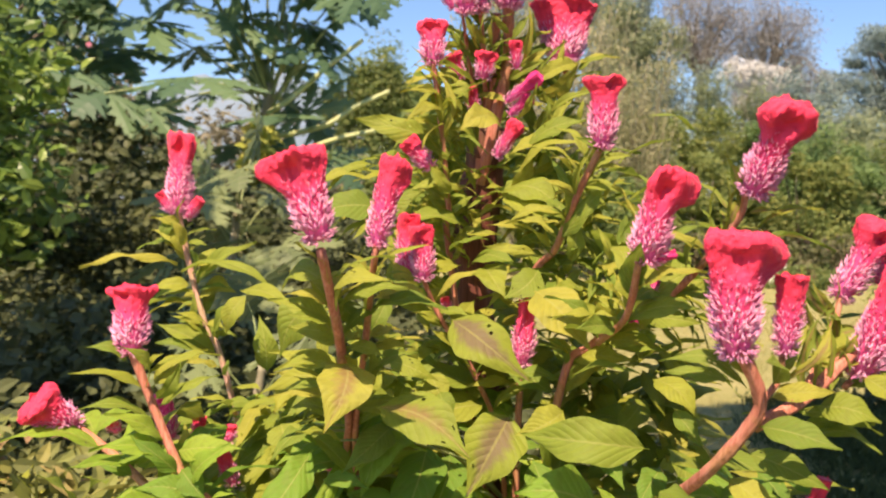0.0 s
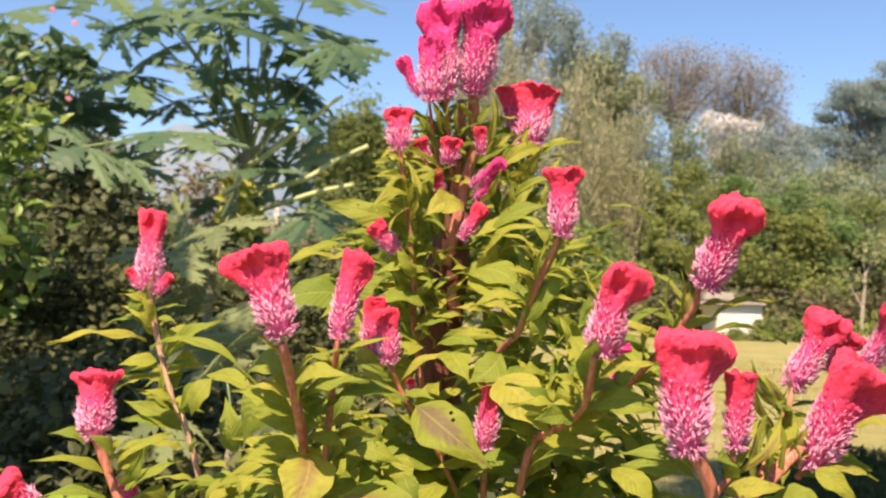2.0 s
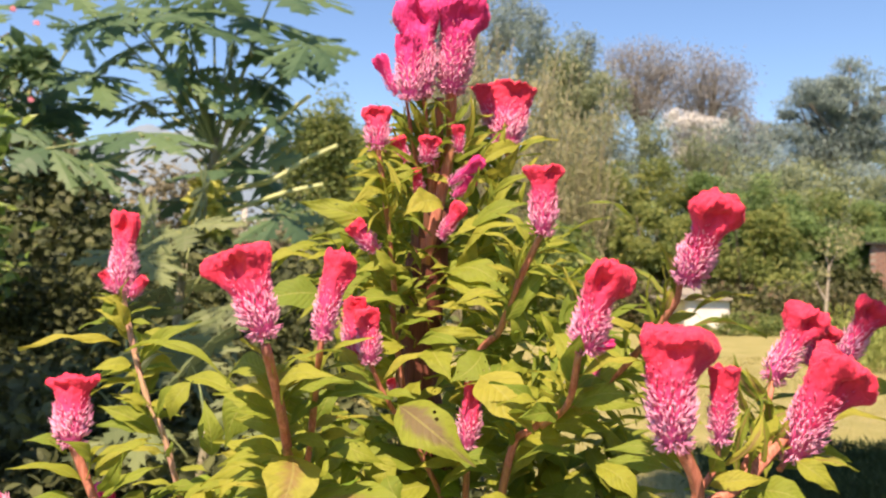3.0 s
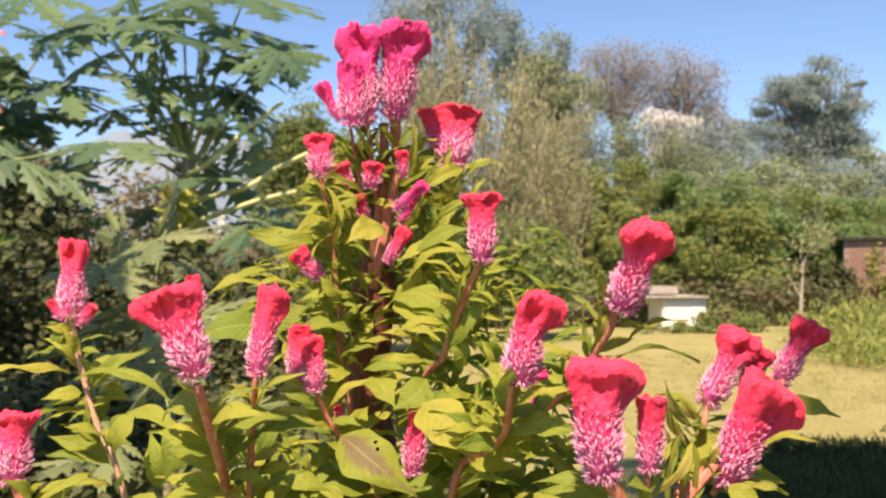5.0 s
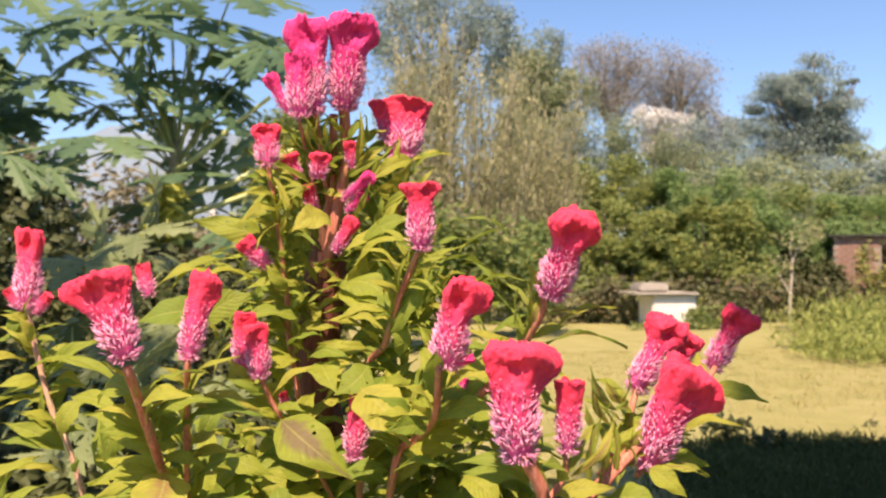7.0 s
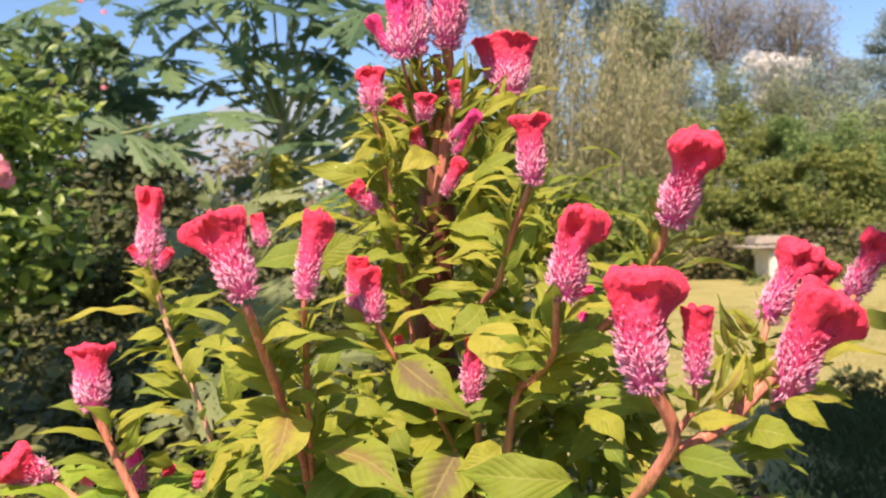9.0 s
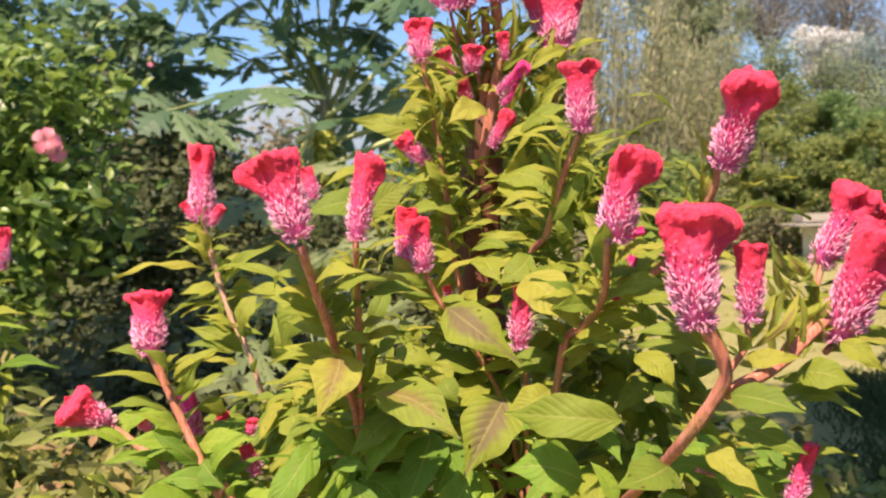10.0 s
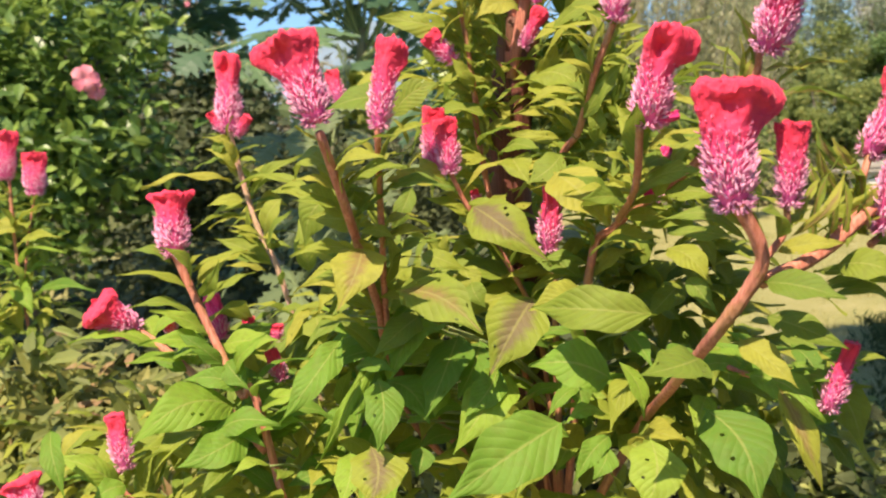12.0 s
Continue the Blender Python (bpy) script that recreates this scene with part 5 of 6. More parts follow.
flower_head(main, (-0.022, 1.095, 1.172), (-0.028, 1.09, 1.242), 0.033, 0.030, seed=19, cone=True)
flower_head(main, (0.101, 1.055, 1.071), (0.107, 1.045, 1.154), 0.021, 0.028, seed=20, cone=True)
flower_head(main, (-0.19, 1.2, 1.275), (-0.202, 1.2, 1.321), 0.021, 0.022, seed=21)
flower_head(main, (0.378, 0.88, 0.923), (0.399, 0.87, 0.996), 0.020, 0.023, seed=22, neck=True)
flower_head(main, (0.02, 1.18, 1.443), (0.005, 1.17, 1.475), 0.029, 0.019, seed=23)
flower_head(main, (0.049, 1.16, 1.441), (0.053, 1.15, 1.475), 0.032, 0.025, seed=24)
flower_head(main, (0.096, 1.18, 1.458), (0.092, 1.17, 1.495), 0.019, 0.015, seed=25)
flower_head(main, (0.083, 1.19, 1.414), (0.126, 1.15, 1.445), 0.021, 0.015, seed=26, hue=MAGENTA)
flower_head(main, (0.088, 1.19, 1.396), (0.116, 1.17, 1.421), 0.019, 0.014, seed=27, hue=MAGENTA)
flower_head(main, (0.072, 1.19, 1.338), (0.1, 1.17, 1.386), 0.025, 0.019, seed=28)
flower_head(main, (0.042, 1.19, 1.396), (0.031, 1.17, 1.432), 0.021, 0.018, seed=29)
flower_head(main, (-0.018, 1.14, 1.318), (-0.052, 1.13, 1.354), 0.028, 0.024, seed=30)
flower_head(main, (0.223, 0.95, 1.139), (0.206, 0.94, 1.149), 0.014, 0.014, seed=31, hue=MAGENTA)
flower_head(main, (0.011, 1.12, 1.129), (0.004, 1.12, 1.148), 0.013, 0.012, seed=32)
flower_head(main, (-0.134, 1.05, 0.935), (-0.126, 1.04, 0.959), 0.012, 0.011, seed=33)
flower_head(main, (0.22, 0.9, 1.176), (0.225, 0.9, 1.193), 0.012, 0.009, seed=34, hue=MAGENTA)
# main plant: leaves that hang at the front
leaf(main, (-0.067, 0.92, 1.045), (0.034, 0.86, 1.008), 0.054, CAM, blush=True)
leaf(main, (0.084, 0.98, 1.027), (0.033, 0.93, 0.945), 0.066, CAM, brown=True)
leaf(main, (0.205, 0.82, 1.033), (0.084, 0.86, 1.035), 0.045, CAM)
leaf(main, (0.133, 0.9, 1.051), (0.08, 0.88, 1.028), 0.036, CAM)
leaf(main, (0.164, 0.86, 0.96), (0.079, 0.86, 0.974), 0.052, CAM)
leaf(main, (0.115, 0.82, 0.929), (0.003, 0.76, 0.87), 0.063, CAM)
leaf(main, (0.238, 0.79, 0.998), (0.176, 0.71, 1.002), 0.044, CAM)
leaf(main, (0.242, 0.79, 0.951), (0.276, 0.72, 0.887), 0.060, CAM)
leaf(main, (0.196, 0.82, 0.913), (0.184, 0.77, 0.857), 0.052, CAM)
leaf(main, (0.288, 0.76, 1.072), (0.344, 0.72, 1.063), 0.030, CAM)
leaf(main, (0.275, 0.8, 1.014), (0.318, 0.76, 0.977), 0.029, CAM)
leaf(main, (0.319, 0.84, 0.96), (0.35, 0.8, 0.869), 0.027, CAM, blush=True)
leaf(main, (0.275, 0.76, 1.106), (0.201, 0.78, 1.125), 0.016, UP)
leaf(main, (0.221, 0.88, 1.09), (0.259, 0.84, 1.058), 0.033, CAM)
leaf(main, (0.238, 0.86, 1.064), (0.264, 0.84, 1.028), 0.020, CAM)
leaf(main, (-0.232, 1.15, 1.037), (-0.244, 1.15, 1.114), 0.032, CAM)
leaf(main, (-0.099, 0.9, 1.095), (-0.111, 0.83, 1.038), 0.057, CAM, blush=True)
leaf(main, (-0.142, 0.97, 0.983), (-0.202, 0.9, 0.9), 0.041, CAM)
leaf(main, (-0.092, 0.92, 0.948), (-0.082, 0.86, 0.882), 0.042, CAM)
leaf(main, (-0.099, 0.9, 0.875), (-0.091, 0.84, 0.825), 0.060, CAM, brown=True)
leaf(main, (-0.127, 0.92, 0.861), (-0.127, 0.86, 0.819), 0.035, CAM)
leaf(main, (0.013, 1, 1.133), (0.101, 0.94, 1.073), 0.061, CAM, brown=True)
leaf(main, (0.109, 1, 1.169), (0.168, 0.95, 1.109), 0.059, CAM)
leaf(main, (0.12, 1.06, 1.191), (0.076, 1.03, 1.156), 0.039, CAM)
leaf(main, (0.079, 1.15, 1.284), (0.138, 1.1, 1.249), 0.037, CAM)
leaf(main, (0.15, 1.1, 1.276), (0.125, 1.08, 1.255), 0.033, CAM)
leaf(main, (0.175, 0.92, 0.964), (0.199, 0.9, 0.908), 0.024, RIGHT)
leaf(main, (0.159, 0.88, 0.917), (0.115, 0.86, 0.913), 0.021, UP)
leaf(main, (0.003, 1, 0.932), (0.039, 0.98, 0.937), 0.013, CAM)
leaf(main, (-0.071, 1, 0.974), (-0.095, 0.96, 0.956), 0.017, CAM)
leaf(main, (0.039, 0.98, 0.944), (0.003, 0.93, 0.898), 0.039, CAM)
leaf(main, (-0.025, 1, 0.912), (-0.036, 0.97, 0.886), 0.027, CAM)
leaf(main, (-0.066, 1.1, 1.066), (-0.001, 1.08, 1.045), 0.029, CAM)
leaf(main, (-0.01, 1.1, 1.05), (0.012, 1.08, 1.009), 0.033, CAM)
leaf(main, (0.002, 1.08, 1.031), (0.021, 1.06, 1.001), 0.030, CAM)
leaf(main, (-0.031, 1.1, 1.092), (-0.025, 1.1, 1.062), 0.022, LEFT)
leaf(main, (0.161, 0.86, 0.902), (0.122, 0.83, 0.86), 0.022, CAM)
leaf(main, (0.157, 0.85, 0.894), (0.141, 0.82, 0.87), 0.025, CAM)
leaf(main, (-0.188, 1.02, 1), (-0.173, 1, 0.968), 0.040, CAM)
leaf(main, (-0.101, 1.05, 0.971), (-0.192, 1, 0.811), 0.020, CAM)
leaf(main, (-0.05, 0.95, 0.858), (-0.053, 0.92, 0.832), 0.027, CAM)
leaf(main, (0.369, 0.83, 1.076), (0.418, 0.8, 1.069), 0.035, CAM)
leaf(main, (0.352, 0.84, 1.048), (0.433, 0.84, 1.058), 0.019, UP)
leaf(main, (0.361, 0.95, 0.956), (0.396, 0.93, 0.93), 0.016, CAM)
leaf(main, (-0.247, 1.05, 1.155), (-0.161, 1, 1.134), 0.024, UP)
leaf(main, (-0.12, 0.95, 1.162), (-0.177, 0.95, 1.092), 0.044, CAM)
leaf(main, (-0.249, 1.1, 1.146), (-0.276, 1.1, 1.094), 0.029, CAM)
leaf(main, (-0.083, 1, 1.03), (-0.225, 1.05, 1.024), 0.031, UP)
leaf(main, (-0.065, 1.05, 1.157), (-0.093, 1.03, 1.096), 0.023, CAM)
leaf(main, (-0.006, 1.14, 1.418), (-0.043, 1.12, 1.45), 0.010, UP)
leaf(main, (-0.004, 1.14, 1.407), (-0.059, 1.1, 1.41), 0.012, CAM)
leaf(main, (-0.003, 1.14, 1.395), (-0.053, 1.1, 1.372), 0.016, CAM)
leaf(main, (-0.001, 1.14, 1.376), (-0.03, 1.1, 1.337), 0.015, LEFT)
leaf(main, (-0.011, 1.13, 1.44), (0.009, 1.11, 1.374), 0.012, RIGHT)
leaf(main, (0.009, 1.16, 1.361), (0.057, 1.13, 1.337), 0.009, UP)
leaf(main, (0.086, 1.2, 1.509), (0.054, 1.19, 1.54), 0.009, LEFT)
leaf(main, (0.087, 1.22, 1.496), (0.126, 1.2, 1.51), 0.010, CAM)
leaf(main, (0.054, 1.19, 1.491), (0.031, 1.18, 1.525), 0.011, LEFT)
leaf(main, (0.042, 1.2, 1.46), (0.007, 1.19, 1.489), 0.009, CAM)
leaf(main, (0.102, 1.24, 1.474), (0.152, 1.22, 1.495), 0.013, CAM)
leaf(main, (0.09, 1.24, 1.44), (0.057, 1.22, 1.471), 0.011, CAM)
leaf(main, (0.119, 1.24, 1.44), (0.086, 1.22, 1.413), 0.015, CAM)
leaf(main, (0.159, 1.2, 1.412), (0.13, 1.18, 1.435), 0.013, LEFT)
leaf(main, (0.161, 1.2, 1.379), (0.126, 1.17, 1.354), 0.013, CAM)
leaf(main, (0.163, 1.2, 1.355), (0.141, 1.19, 1.403), 0.014, RIGHT)
leaf(main, (0.184, 1, 1.332), (0.149, 0.99, 1.349), 0.010, CAM)
leaf(main, (0.18, 1, 1.322), (0.217, 0.99, 1.328), 0.010, CAM)
leaf(main, (0.166, 1.02, 1.294), (0.204, 1, 1.287), 0.015, CAM)
leaf(main, (0.158, 1.03, 1.28), (0.116, 1.02, 1.301), 0.014, CAM)
leaf(main, (0.151, 1.04, 1.251), (0.116, 1.03, 1.259), 0.011, CAM)
leaf(main, (0.01, 1.16, 1.252), (0.045, 1.14, 1.284), 0.014, CAM)
leaf(main, (0.008, 1.16, 1.237), (-0.033, 1.13, 1.254), 0.012, UP)
leaf(main, (0.053, 1.24, 1.323), (0.03, 1.2, 1.298), 0.011, CAM)
leaf(main, (0.086, 1.22, 1.314), (0.126, 1.18, 1.322), 0.013, CAM)
leaf(main, (-0.011, 1.15, 1.355), (-0.12, 1.14, 1.381), 0.035, CAM)
leaf(main, (0.069, 1.12, 1.381), (0.015, 1.08, 1.36), 0.038, CAM)
leaf(main, (0.188, 1.24, 1.478), (0.115, 1.2, 1.436), 0.026, CAM)
leaf(main, (0.161, 1.25, 1.48), (0.094, 1.22, 1.458), 0.013, UP)
leaf(main, (0.174, 1.24, 1.469), (0.244, 1.22, 1.485), 0.016, UP)
leaf(main, (0.144, 1.18, 1.362), (0.085, 1.14, 1.338), 0.026, CAM)
leaf(main, (0.09, 1.2, 1.501), (0.114, 1.2, 1.538), 0.013, CAM)
leaf(main, (0.009, 1.14, 1.283), (-0.02, 1.12, 1.322), 0.021, CAM)
leaf(main, (-0.077, 1, 1.262), (-0.152, 0.98, 1.251), 0.042, CAM)
leaf(main, (-0.089, 1.05, 1.242), (-0.024, 1.05, 1.283), 0.036, CAM)
leaf(main, (0.075, 1.15, 1.291), (0.154, 1.1, 1.264), 0.046, CAM)
leaf(main, (0.087, 1.15, 1.291), (0.118, 1.15, 1.338), 0.023, RIGHT)
leaf(main, (0.318, 0.9, 1.23), (0.405, 0.88, 1.226), 0.008, UP)
leaf(main, (0.331, 0.9, 1.25), (0.4, 0.9, 1.27), 0.012, UP)
leaf(main, (0.295, 0.9, 1.255), (0.297, 0.9, 1.302), 0.014, RIGHT)
leaf(main, (0.382, 0.86, 1.142), (0.357, 0.85, 1.206), 0.011, LEFT)
leaf(main, (0.398, 0.88, 1.135), (0.379, 0.87, 1.187), 0.012, RIGHT)
leaf(main, (0.407, 0.88, 1.129), (0.398, 0.88, 1.178), 0.009, CAM)
leaf(main, (0.357, 0.82, 1.096), (0.353, 0.81, 1.164), 0.013, RIGHT)
leaf(main, (0.34, 0.8, 1.096), (0.362, 0.8, 1.179), 0.014, LEFT)
leaf(main, (0.325, 0.8, 1.118), (0.349, 0.8, 1.163), 0.013, LEFT)
leaf(main, (0.431, 0.84, 1.108), (0.478, 0.83, 1.096), 0.014, UP)
leaf(main, (0.408, 0.82, 1.109), (0.443, 0.8, 1.081), 0.024, CAM)
leaf(main, (0.197, 1, 1.205), (0.18, 1, 1.246), 0.009, CAM)
leaf(main, (0.225, 1, 1.373), (0.299, 1, 1.348), 0.012, UP)
leaf(main, (0.145, 1.05, 1.229), (0.199, 1.02, 1.301), 0.025, CAM)
leaf(main, (0.118, 1.15, 1.221), (0.057, 1.12, 1.243), 0.022, UP)
leaf(main, (0.159, 1.05, 1.2), (0.159, 1.05, 1.257), 0.021, CAM)
leaf(main, (-0.018, 1.16, 1.431), (-0.057, 1.14, 1.437), 0.011, UP)
leaf(main, (-0.012, 1.14, 1.422), (-0.032, 1.12, 1.382), 0.019, LEFT)
leaf(main, (-0.001, 1.15, 1.431), (0.03, 1.13, 1.398), 0.024, CAM)
leaf(main, (-0.014, 1.16, 1.455), (0.025, 1.15, 1.419), 0.017, CAM)
leaf(main, (0.01, 1.16, 1.206), (0.058, 1.1, 1.226), 0.027, UP)
leaf(main, (0.041, 1.15, 1.191), (0.102, 1.08, 1.191), 0.032, CAM)
leaf(main, (0.057, 1.12, 1.187), (0.081, 1.05, 1.152), 0.043, CAM)
leaf(main, (-0.029, 1.1, 1.154), (-0.065, 1.1, 1.198), 0.025, CAM)
leaf(main, (0.215, 0.92, 1.138), (0.263, 0.9, 1.203), 0.032, CAM)
leaf(main, (0.27, 0.78, 1.108), (0.212, 0.8, 1.113), 0.019, UP)
leaf(main, (0.147, 0.95, 1.076), (0.213, 0.9, 1.092), 0.021, UP)
leaf(main, (0.381, 0.84, 1.164), (0.352, 0.84, 1.213), 0.013, LEFT)
leaf(main, (0.393, 0.86, 1.168), (0.373, 0.86, 1.196), 0.011, LEFT)
leaf(main, (0.393, 0.87, 1.166), (0.399, 0.87, 1.211), 0.005, RIGHT)
leaf(main, (0.356, 0.82, 1.145), (0.342, 0.82, 1.175), 0.008, LEFT)
leaf(main, (0.316, 0.79, 1.107), (0.367, 0.8, 1.167), 0.008, RIGHT)
leaf(main, (0.348, 0.8, 1.094), (0.35, 0.8, 1.136), 0.006, RIGHT)
leaf(main, (0.364, 0.81, 1.097), (0.367, 0.81, 1.165), 0.008, RIGHT)
leaf(main, (0.375, 0.83, 1.124), (0.413, 0.83, 1.155), 0.011, RIGHT)
leaf(main, (0.414, 0.82, 1.108), (0.463, 0.8, 1.103), 0.011, RIGHT)
leaf(main, (0.385, 0.82, 1.135), (0.395, 0.82, 1.107), 0.004, RIGHT)
leaf(main, (0.381, 0.82, 1.123), (0.392, 0.82, 1.148), 0.004, RIGHT)
leaf(main, (0.309, 0.78, 1.104), (0.348, 0.78, 1.102), 0.007, RIGHT)
leaf(main, (0.096, 1.2, 1.483), (0.115, 1.18, 1.534), 0.014, RIGHT)
leaf(main, (0.031, 1.18, 1.481), (0.018, 1.16, 1.516), 0.008, LEFT)
leaf(main, (0.043, 1.17, 1.48), (0.034, 1.15, 1.519), 0.008, LEFT)
leaf(main, (0.055, 1.18, 1.488), (0.049, 1.16, 1.53), 0.007, LEFT)
leaf(main, (0.066, 1.19, 1.483), (0.06, 1.17, 1.527), 0.007, LEFT)
leaf(main, (0.076, 1.2, 1.46), (0.056, 1.17, 1.482), 0.011, LEFT)
leaf(main, (0.023, 1.18, 1.448), (0.015, 1.16, 1.485), 0.007, LEFT)
leaf(main, (0.012, 1.17, 1.47), (0.003, 1.16, 1.505), 0.006, LEFT)
leaf(main, (0.098, 1.22, 1.463), (0.144, 1.2, 1.492), 0.013, RIGHT)
leaf(main, (0.086, 1.22, 1.448), (0.141, 1.2, 1.476), 0.013, RIGHT)
leaf(main, (0.186, 1.24, 1.466), (0.233, 1.22, 1.488), 0.015, RIGHT)
leaf(main, (0.131, 1.22, 1.426), (0.184, 1.2, 1.476), 0.027, RIGHT)
leaf(main, (0.352, 0.84, 1.07), (0.425, 0.81, 1.055), 0.020, UP)
leaf(main, (0.365, 0.84, 1.043), (0.425, 0.81, 1.036), 0.026, UP)
leaf(main, (0.307, 0.84, 1.027), (0.372, 0.80, 1.003), 0.030, CAM)
for base, tip, wide in (((0.324, 0.97, 0.952), (0.356, 0.93, 0.924), 0.026), ((0.366, 0.97, 0.971), (0.385, 0.93, 0.93), 0.026), ((0.396, 0.97, 0.964), (0.424, 0.93, 0.949), 0.02), ((0.324, 0.97, 0.9), (0.298, 0.93, 0.861), 0.03),
                        ((0.373, 0.97, 0.9), (0.38, 0.93, 0.856), 0.026), ((0.257, 0.97, 0.972), (0.22, 0.93, 0.937), 0.03), ((0.275, 0.97, 0.913), (0.256, 0.93, 0.88), 0.028), ((0.414, 0.97, 0.913), (0.368, 0.93, 0.887), 0.024)):
    leaf(main, base, tip, wide, CAM)
# plant beside it, its two bent heads and pale stem
stem(second, [(-0.12, 1.05, 0), (-0.249, 1, 0.832), (-0.285, 1, 0.908), (-0.332, 1.02, 0.994), (-0.369, 1.02, 1.085)], 0.0095, 0.0075)
stem(second, [(-0.256, 1, 0.832), (-0.335, 1.04, 0.893), (-0.413, 1.08, 0.941), (-0.473, 1.1, 0.973)], 0.01, 0.0075)
stem(second, [(-0.22, 1.1, 0.5), (-0.445, 1.02, 0.754), (-0.46, 1.02, 0.808)], 0.006, 0.0045)
flower_head(second, (-0.369, 1.02, 1.08), (-0.369, 1.02, 1.161), 0.054, 0.042, seed=41, lip=1.1)
flower_head(second, (-0.469, 1.1, 0.969), (-0.506, 1.06, 1.008), 0.064, 0.044, seed=42, cone=True)
flower_head(second, (-0.455, 1.02, 0.8), (-0.467, 1.02, 0.875), 0.030, 0.030, seed=43)
flower_head(second, (-0.344, 1.1, 0.956), (-0.358, 1.1, 1.018), 0.025, 0.025, seed=44, hue=MAGENTA)
flower_head(second, (-0.315, 1.12, 0.951), (-0.313, 1.12, 0.983), 0.019, 0.019, seed=45)
flower_head(second, (-0.275, 1.12, 0.949), (-0.277, 1.12, 0.971), 0.025, 0.022, seed=46)
flower_head(second, (-0.263, 1.1, 0.899), (-0.278, 1.1, 0.941), 0.020, 0.022, seed=47)
flower_head(second, (-0.542, 0.95, 0.77), (-0.561, 0.95, 0.812), 0.056, 0.038, seed=48)
flower_head(second, (-0.42, 1.12, 0.958), (-0.433, 1.12, 0.976), 0.019, 0.019, seed=49)
leaf(second, (-0.372, 1.02, 1.067), (-0.416, 1, 1.088), 0.020, UP)
leaf(second, (-0.352, 1.02, 1.036), (-0.427, 0.98, 1.061), 0.026, UP)
leaf(second, (-0.346, 1.02, 1.002), (-0.418, 0.98, 1.018), 0.022, UP)
leaf(second, (-0.316, 1.01, 0.951), (-0.394, 0.96, 0.977), 0.030, UP)
leaf(second, (-0.368, 1.05, 0.936), (-0.435, 1, 0.945), 0.019, UP)
leaf(second, (-0.335, 1.01, 1.028), (-0.306, 1.01, 1.074), 0.017, RIGHT)
leaf(second, (-0.346, 1.02, 1.059), (-0.262, 1.02, 1.081), 0.020, UP)
leaf(second, (-0.301, 1, 0.948), (-0.266, 0.98, 0.917), 0.033, CAM)
leaf(second, (-0.29, 1, 0.89), (-0.382, 0.9, 0.872), 0.058, CAM)
leaf(second, (-0.269, 0.98, 0.867), (-0.329, 0.9, 0.846), 0.050, CAM)
leaf(second, (-0.51, 0.95, 0.875), (-0.467, 0.9, 0.807), 0.027, CAM)
leaf(second, (-0.462, 1.02, 0.785), (-0.533, 1, 0.791), 0.020, UP)
leaf(second, (-0.444, 1, 0.785), (-0.478, 0.97, 0.771), 0.030, CAM)
leaf(second, (-0.296, 1.15, 1.042), (-0.341, 1.12, 1.054), 0.019, UP)
leaf(second, (-0.274, 1.1, 0.978), (-0.306, 1.05, 0.936), 0.031, CAM)
leaf(second, (-0.321, 1, 0.861), (-0.238, 0.95, 0.856), 0.032, CAM)
# tall pale-stemmed plant behind
stem(third, [(-0.1, 1.42, 0), (-0.325, 1.36, 0.939), (-0.371, 1.37, 1.053), (-0.405, 1.38, 1.157), (-0.429, 1.384, 1.257)], 0.0085, 0.0065, mat=STEM_PALE)
flower_head(third, (-0.428, 1.384, 1.25), (-0.421, 1.38, 1.379), 0.049, 0.042, seed=51, neck=True)
flower_head(third, (-0.433, 1.38, 1.247), (-0.455, 1.37, 1.281), 0.016, 0.018, seed=52)
flower_head(third, (-0.412, 1.38, 1.242), (-0.387, 1.37, 1.273), 0.018, 0.020, seed=53)
leaf(third, (-0.426, 1.38, 1.166), (-0.568, 1.34, 1.159), 0.025, UP)
leaf(third, (-0.417, 1.37, 1.156), (-0.222, 1.3, 1.104), 0.030, UP)
leaf(third, (-0.395, 1.38, 1.134), (-0.294, 1.36, 1.206), 0.031, CAM)
leaf(third, (-0.391, 1.38, 1.114), (-0.326, 1.36, 1.124), 0.042, CAM)
leaf(third, (-0.407, 1.38, 1.105), (-0.493, 1.36, 1.086), 0.009, UP)
leaf(third, (-0.434, 1.38, 1.241), (-0.447, 1.37, 1.203), 0.022, CAM)
leaf(third, (-0.425, 1.38, 1.231), (-0.45, 1.37, 1.241), 0.013, CAM)
leaf(third, (-0.36, 1.36, 1.03), (-0.448, 1.34, 1.045), 0.023, UP)
# thinner plants further left
stem(fourth, [(-1.35, 2.22, 0), (-1.352, 2.2, 0.405), (-1.355, 2.2, 0.668), (-1.38, 2.2, 0.957), (-1.384, 2.2, 1.193)], 0.011, 0.006)
flower_head(fourth, (-1.397, 2.2, 1.181), (-1.39, 2.2, 1.317), 0.081, 0.073, seed=61)
flower_head(fourth, (-1.323, 2.22, 1.136), (-1.316, 2.22, 1.256), 0.073, 0.070, seed=62)
stem(fourth, [(-1.369, 2.2, 0.861), (-1.347, 2.21, 1.019), (-1.323, 2.22, 1.144)], 0.006, 0.004)
leaf(fourth, (-1.378, 2.2, 0.989), (-1.204, 2.14, 1.022), 0.037, UP)
leaf(fourth, (-1.373, 2.2, 0.941), (-1.191, 2.14, 0.976), 0.049, UP)
leaf(fourth, (-1.372, 2.2, 1.052), (-1.234, 2.15, 1.113), 0.032, UP)
leaf(fourth, (-1.339, 2.2, 0.845), (-1.095, 2.1, 0.881), 0.037, UP)
leaf(fourth, (-1.403, 2.2, 0.894), (-1.278, 2.1, 0.815), 0.057, CAM)
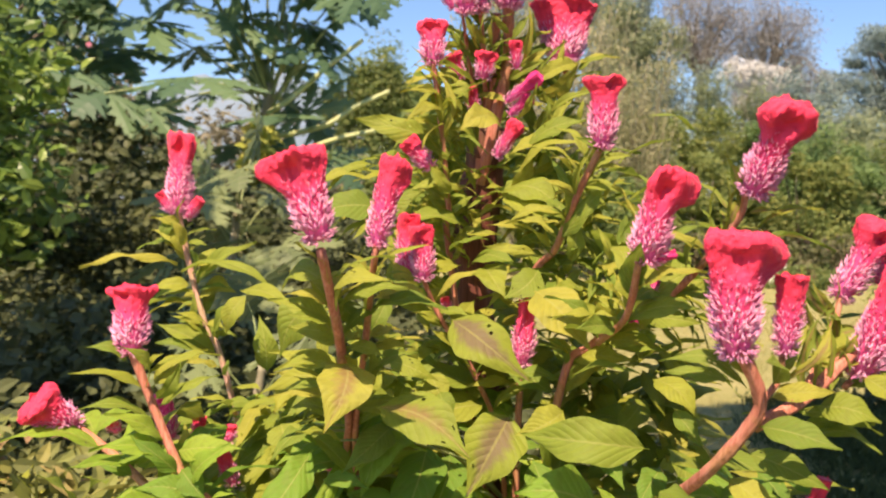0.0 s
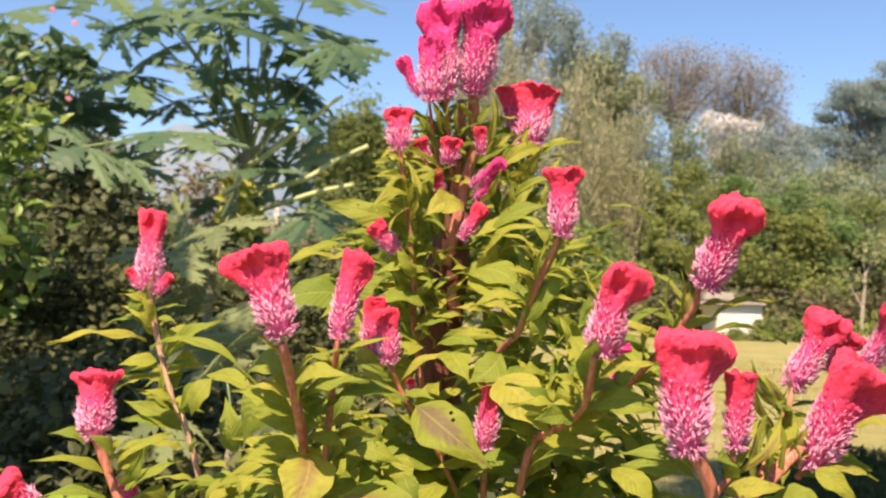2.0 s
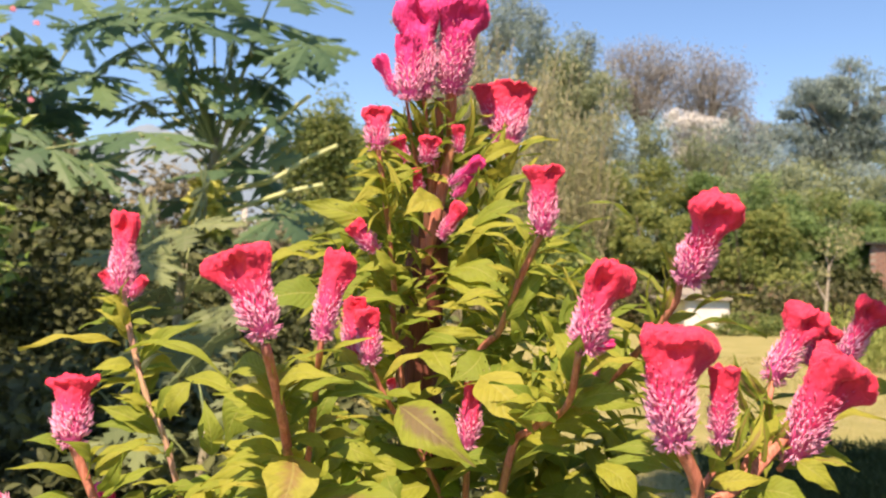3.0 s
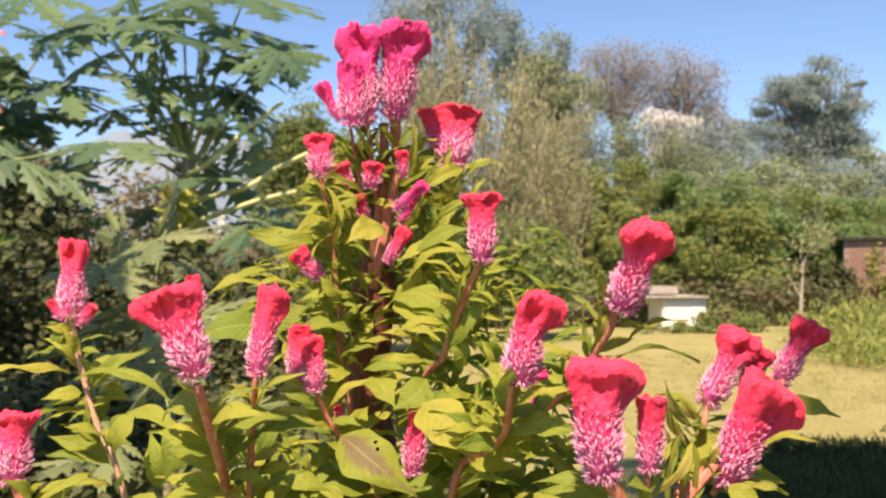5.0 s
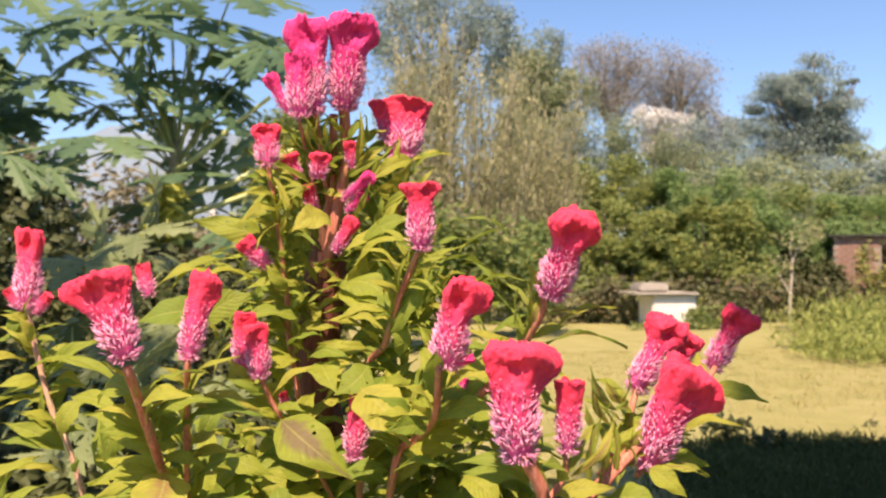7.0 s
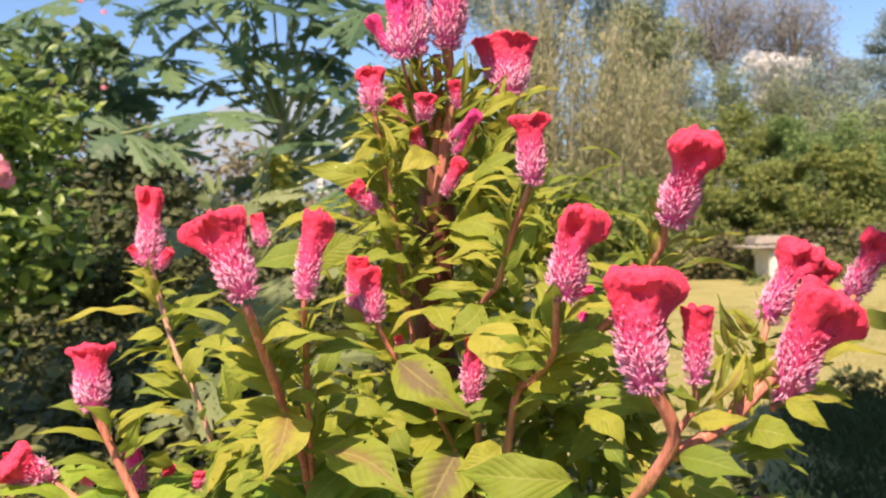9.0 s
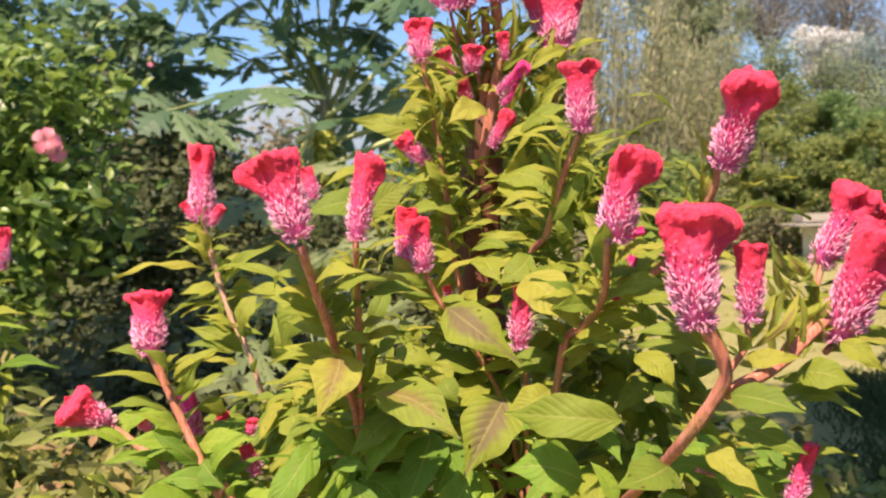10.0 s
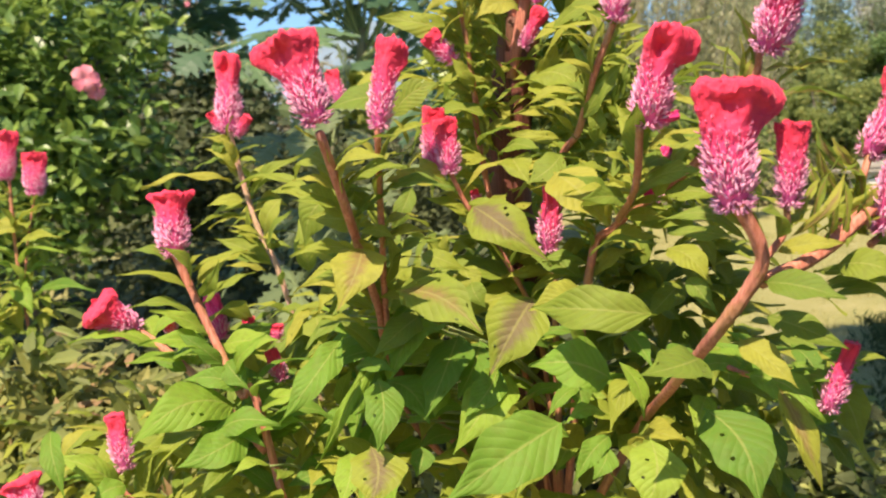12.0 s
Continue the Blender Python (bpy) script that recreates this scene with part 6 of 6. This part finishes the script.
leaf(fourth, (-1.409, 2.2, 0.926), (-1.449, 2.1, 0.909), 0.043, UP)
# ---- crowded inner leaves ----
inner_leaves(main, [(0.10, 1.26, 0.98, 0.26, 0.14, 0.16), (0.10, 1.34, 1.20, 0.14, 0.10, 0.16), (0.30, 1.12, 0.92, 0.16, 0.12, 0.14), (-0.08, 1.24, 0.92, 0.16, 0.12, 0.14), (0.10, 1.1, 0.74, 0.24, 0.2, 0.14)], 230, 7, (0.06, 0.11))
inner_leaves(main, [(0.05, 1.38, 1.36, 0.10, 0.07, 0.12), (0.18, 1.26, 1.28, 0.12, 0.08, 0.10), (-0.02, 1.30, 1.26, 0.11, 0.08, 0.1), (0.22, 1.1, 1.16, 0.12, 0.06, 0.08), (0.07, 1.30, 1.47, 0.07, 0.05, 0.05)], 480, 8, (0.05, 0.10), (0.14, 0.27))
inner_leaves(main, [(-0.12, 1.25, 0.98, 0.13, 0.10, 0.12), (-0.24, 1.28, 0.92, 0.12, 0.08, 0.10), (-0.02, 1.22, 1.02, 0.10, 0.08, 0.10)], 130, 14, (0.05, 0.10), (0.24, 0.44))
inner_leaves(main, [(0.12, 1.03, 0.79, 0.24, 0.07, 0.10), (0.30, 1.04, 0.86, 0.12, 0.06, 0.10)], 80, 16, (0.07, 0.11), (0.36, 0.5))
inner_leaves(main, [(0.30, 1.25, 0.90, 0.14, 0.08, 0.14), (0.25, 1.22, 1.02, 0.10, 0.08, 0.08)], 110, 15, (0.06, 0.11), (0.26, 0.46))
inner_leaves(second, [(-0.26, 1.1, 0.78, 0.20, 0.14, 0.12), (-0.45, 1.2, 0.76, 0.16, 0.14, 0.10), (-0.2, 1.25, 0.9, 0.16, 0.1, 0.10)], 240, 9, (0.06, 0.11), (0.22, 0.42))
inner_leaves(fourth, [(-1.36, 2.2, 0.80, 0.09, 0.14, 0.26), (-1.34, 2.1, 0.50, 0.16, 0.2, 0.2), (-1.12, 2.0, 0.50, 0.16, 0.2, 0.16), (-0.85, 1.75, 0.56, 0.12, 0.15, 0.12)], 420, 10, (0.05, 0.11), (0.22, 0.4))
tangle = [(-1.35 + 0.19 * i, 2.1 - 0.11 * i, 0.45 + 0.04 * (i % 3), 0.15, 0.2, 0.22) for i in range(7)]
tagged(new("weeds", cloud_mesh("weeds", tangle, 5200, 0.075, 108, TANGLE, (0, 0, 0), stretch=2.9, upright=0.3, clumps=34, fine=True)), "tangle of small dull leaves under the flowers", "weeds", kind="stuff")

def twig(plant, end, to):
    """A thin leaf stalk from inside the plant out to the foot of a leaf."""
    end, to = Vector(end), Vector(to)
    mid = end.lerp(to, 0.45) + Vector((0, 0, 0.012))
    v, f = tube(smooth_line([to, mid, end], 4), 0.0026, 0.0014, 6)
    part("leaf_stalk", mesh_of("leaf_stalk", [q - to for q in v], f, PETIOLE), plant, "", Matrix.Translation(to))


# large leaves all round the front of the main plant
shell = random.Random(12)
for i in range(18):
    turn, k = shell.uniform(-2.75, -0.8), shell.random()
    out = Vector((math.cos(turn), math.sin(turn), 0))
    reach = lerp(1.0, 0.62, k)
    foot_of_leaf = Vector((0.12 + out.x * 0.36 * reach, 1.22 + out.y * 0.30 * reach, lerp(0.72, 1.04, k)))
    long = shell.uniform(0.085, 0.14)
    away = (out * 0.75 + Vector((shell.uniform(-0.6, 0.6), 0, shell.uniform(-0.75, 0.1)))).normalized()
    leaf(main, foot_of_leaf, foot_of_leaf + away * long, long * shell.uniform(0.42, 0.58), (out.x * 0.5, -0.55, 0.8))
    twig(main, foot_of_leaf, (0.12 + out.x * 0.05, 1.22, foot_of_leaf.z - 0.12))

# narrow upright leaves crowding the top of the main plant
crown = random.Random(31)
for i in range(80):
    side = crown.choice((-1, 1))
    z = crown.uniform(1.17, 1.50)
    foot_of_leaf = Vector((0.068 + side * (0.022 + abs(crown.gauss(0.02, 0.04 * (1.62 - z) / 0.3))), crown.uniform(1.15, 1.27), z))
    long = crown.uniform(0.035, 0.085)
    away = Vector((side * crown.uniform(0.1, 1.1), crown.uniform(-0.5, 0.2), crown.uniform(0.1, 1.5))).normalized()
    leaf(main, foot_of_leaf, foot_of_leaf + away * long, long * crown.uniform(0.09, 0.21), (crown.uniform(-0.6, 0.6), -0.7, 0.6))

# broader leaves at both sides of its upper stems
for i in range(22):
    side = crown.choice((-1, 1))
    z = crown.uniform(1.16, 1.40)
    foot_of_leaf = Vector((0.06 + side * crown.uniform(0.03, 0.05), crown.uniform(1.14, 1.22), z))
    long = crown.uniform(0.06, 0.10)
    away = Vector((side * crown.uniform(0.5, 1.2), crown.uniform(-0.6, 0.0), crown.uniform(-0.1, 0.6))).normalized()
    leaf(main, foot_of_leaf, foot_of_leaf + away * long, long * crown.uniform(0.24, 0.36), (side * 0.3, -0.7, 0.8))

# small leaves hanging before the lower stems
for x0, x1, z0, z1, count in ((-0.16, -0.05, 0.86, 1.06, 10), (0.05, 0.22, 0.88, 1.0, 6), (-0.34, -0.22, 0.80, 0.90, 10)):
    for i in range(count):
        foot_of_leaf = Vector((shell.uniform(x0, x1), shell.uniform(0.95, 1.08), shell.uniform(z0, z1)))
        long = shell.uniform(0.05, 0.10)
        away = Vector((shell.uniform(-1, 1), shell.uniform(-0.9, 0.1), shell.uniform(-0.7, 0.3))).normalized()
        owner, axis = (main, (0.1, 1.2)) if x0 > -0.2 else (second, (-0.2, 1.1))
        twig(owner, foot_of_leaf, (lerp(foot_of_leaf.x, axis[0], 0.7), axis[1], foot_of_leaf.z - 0.08))
        leaf(owner, foot_of_leaf, foot_of_leaf + away * long, long * shell.uniform(0.3, 0.5), (shell.uniform(-0.4, 0.4), -0.5, 0.8))
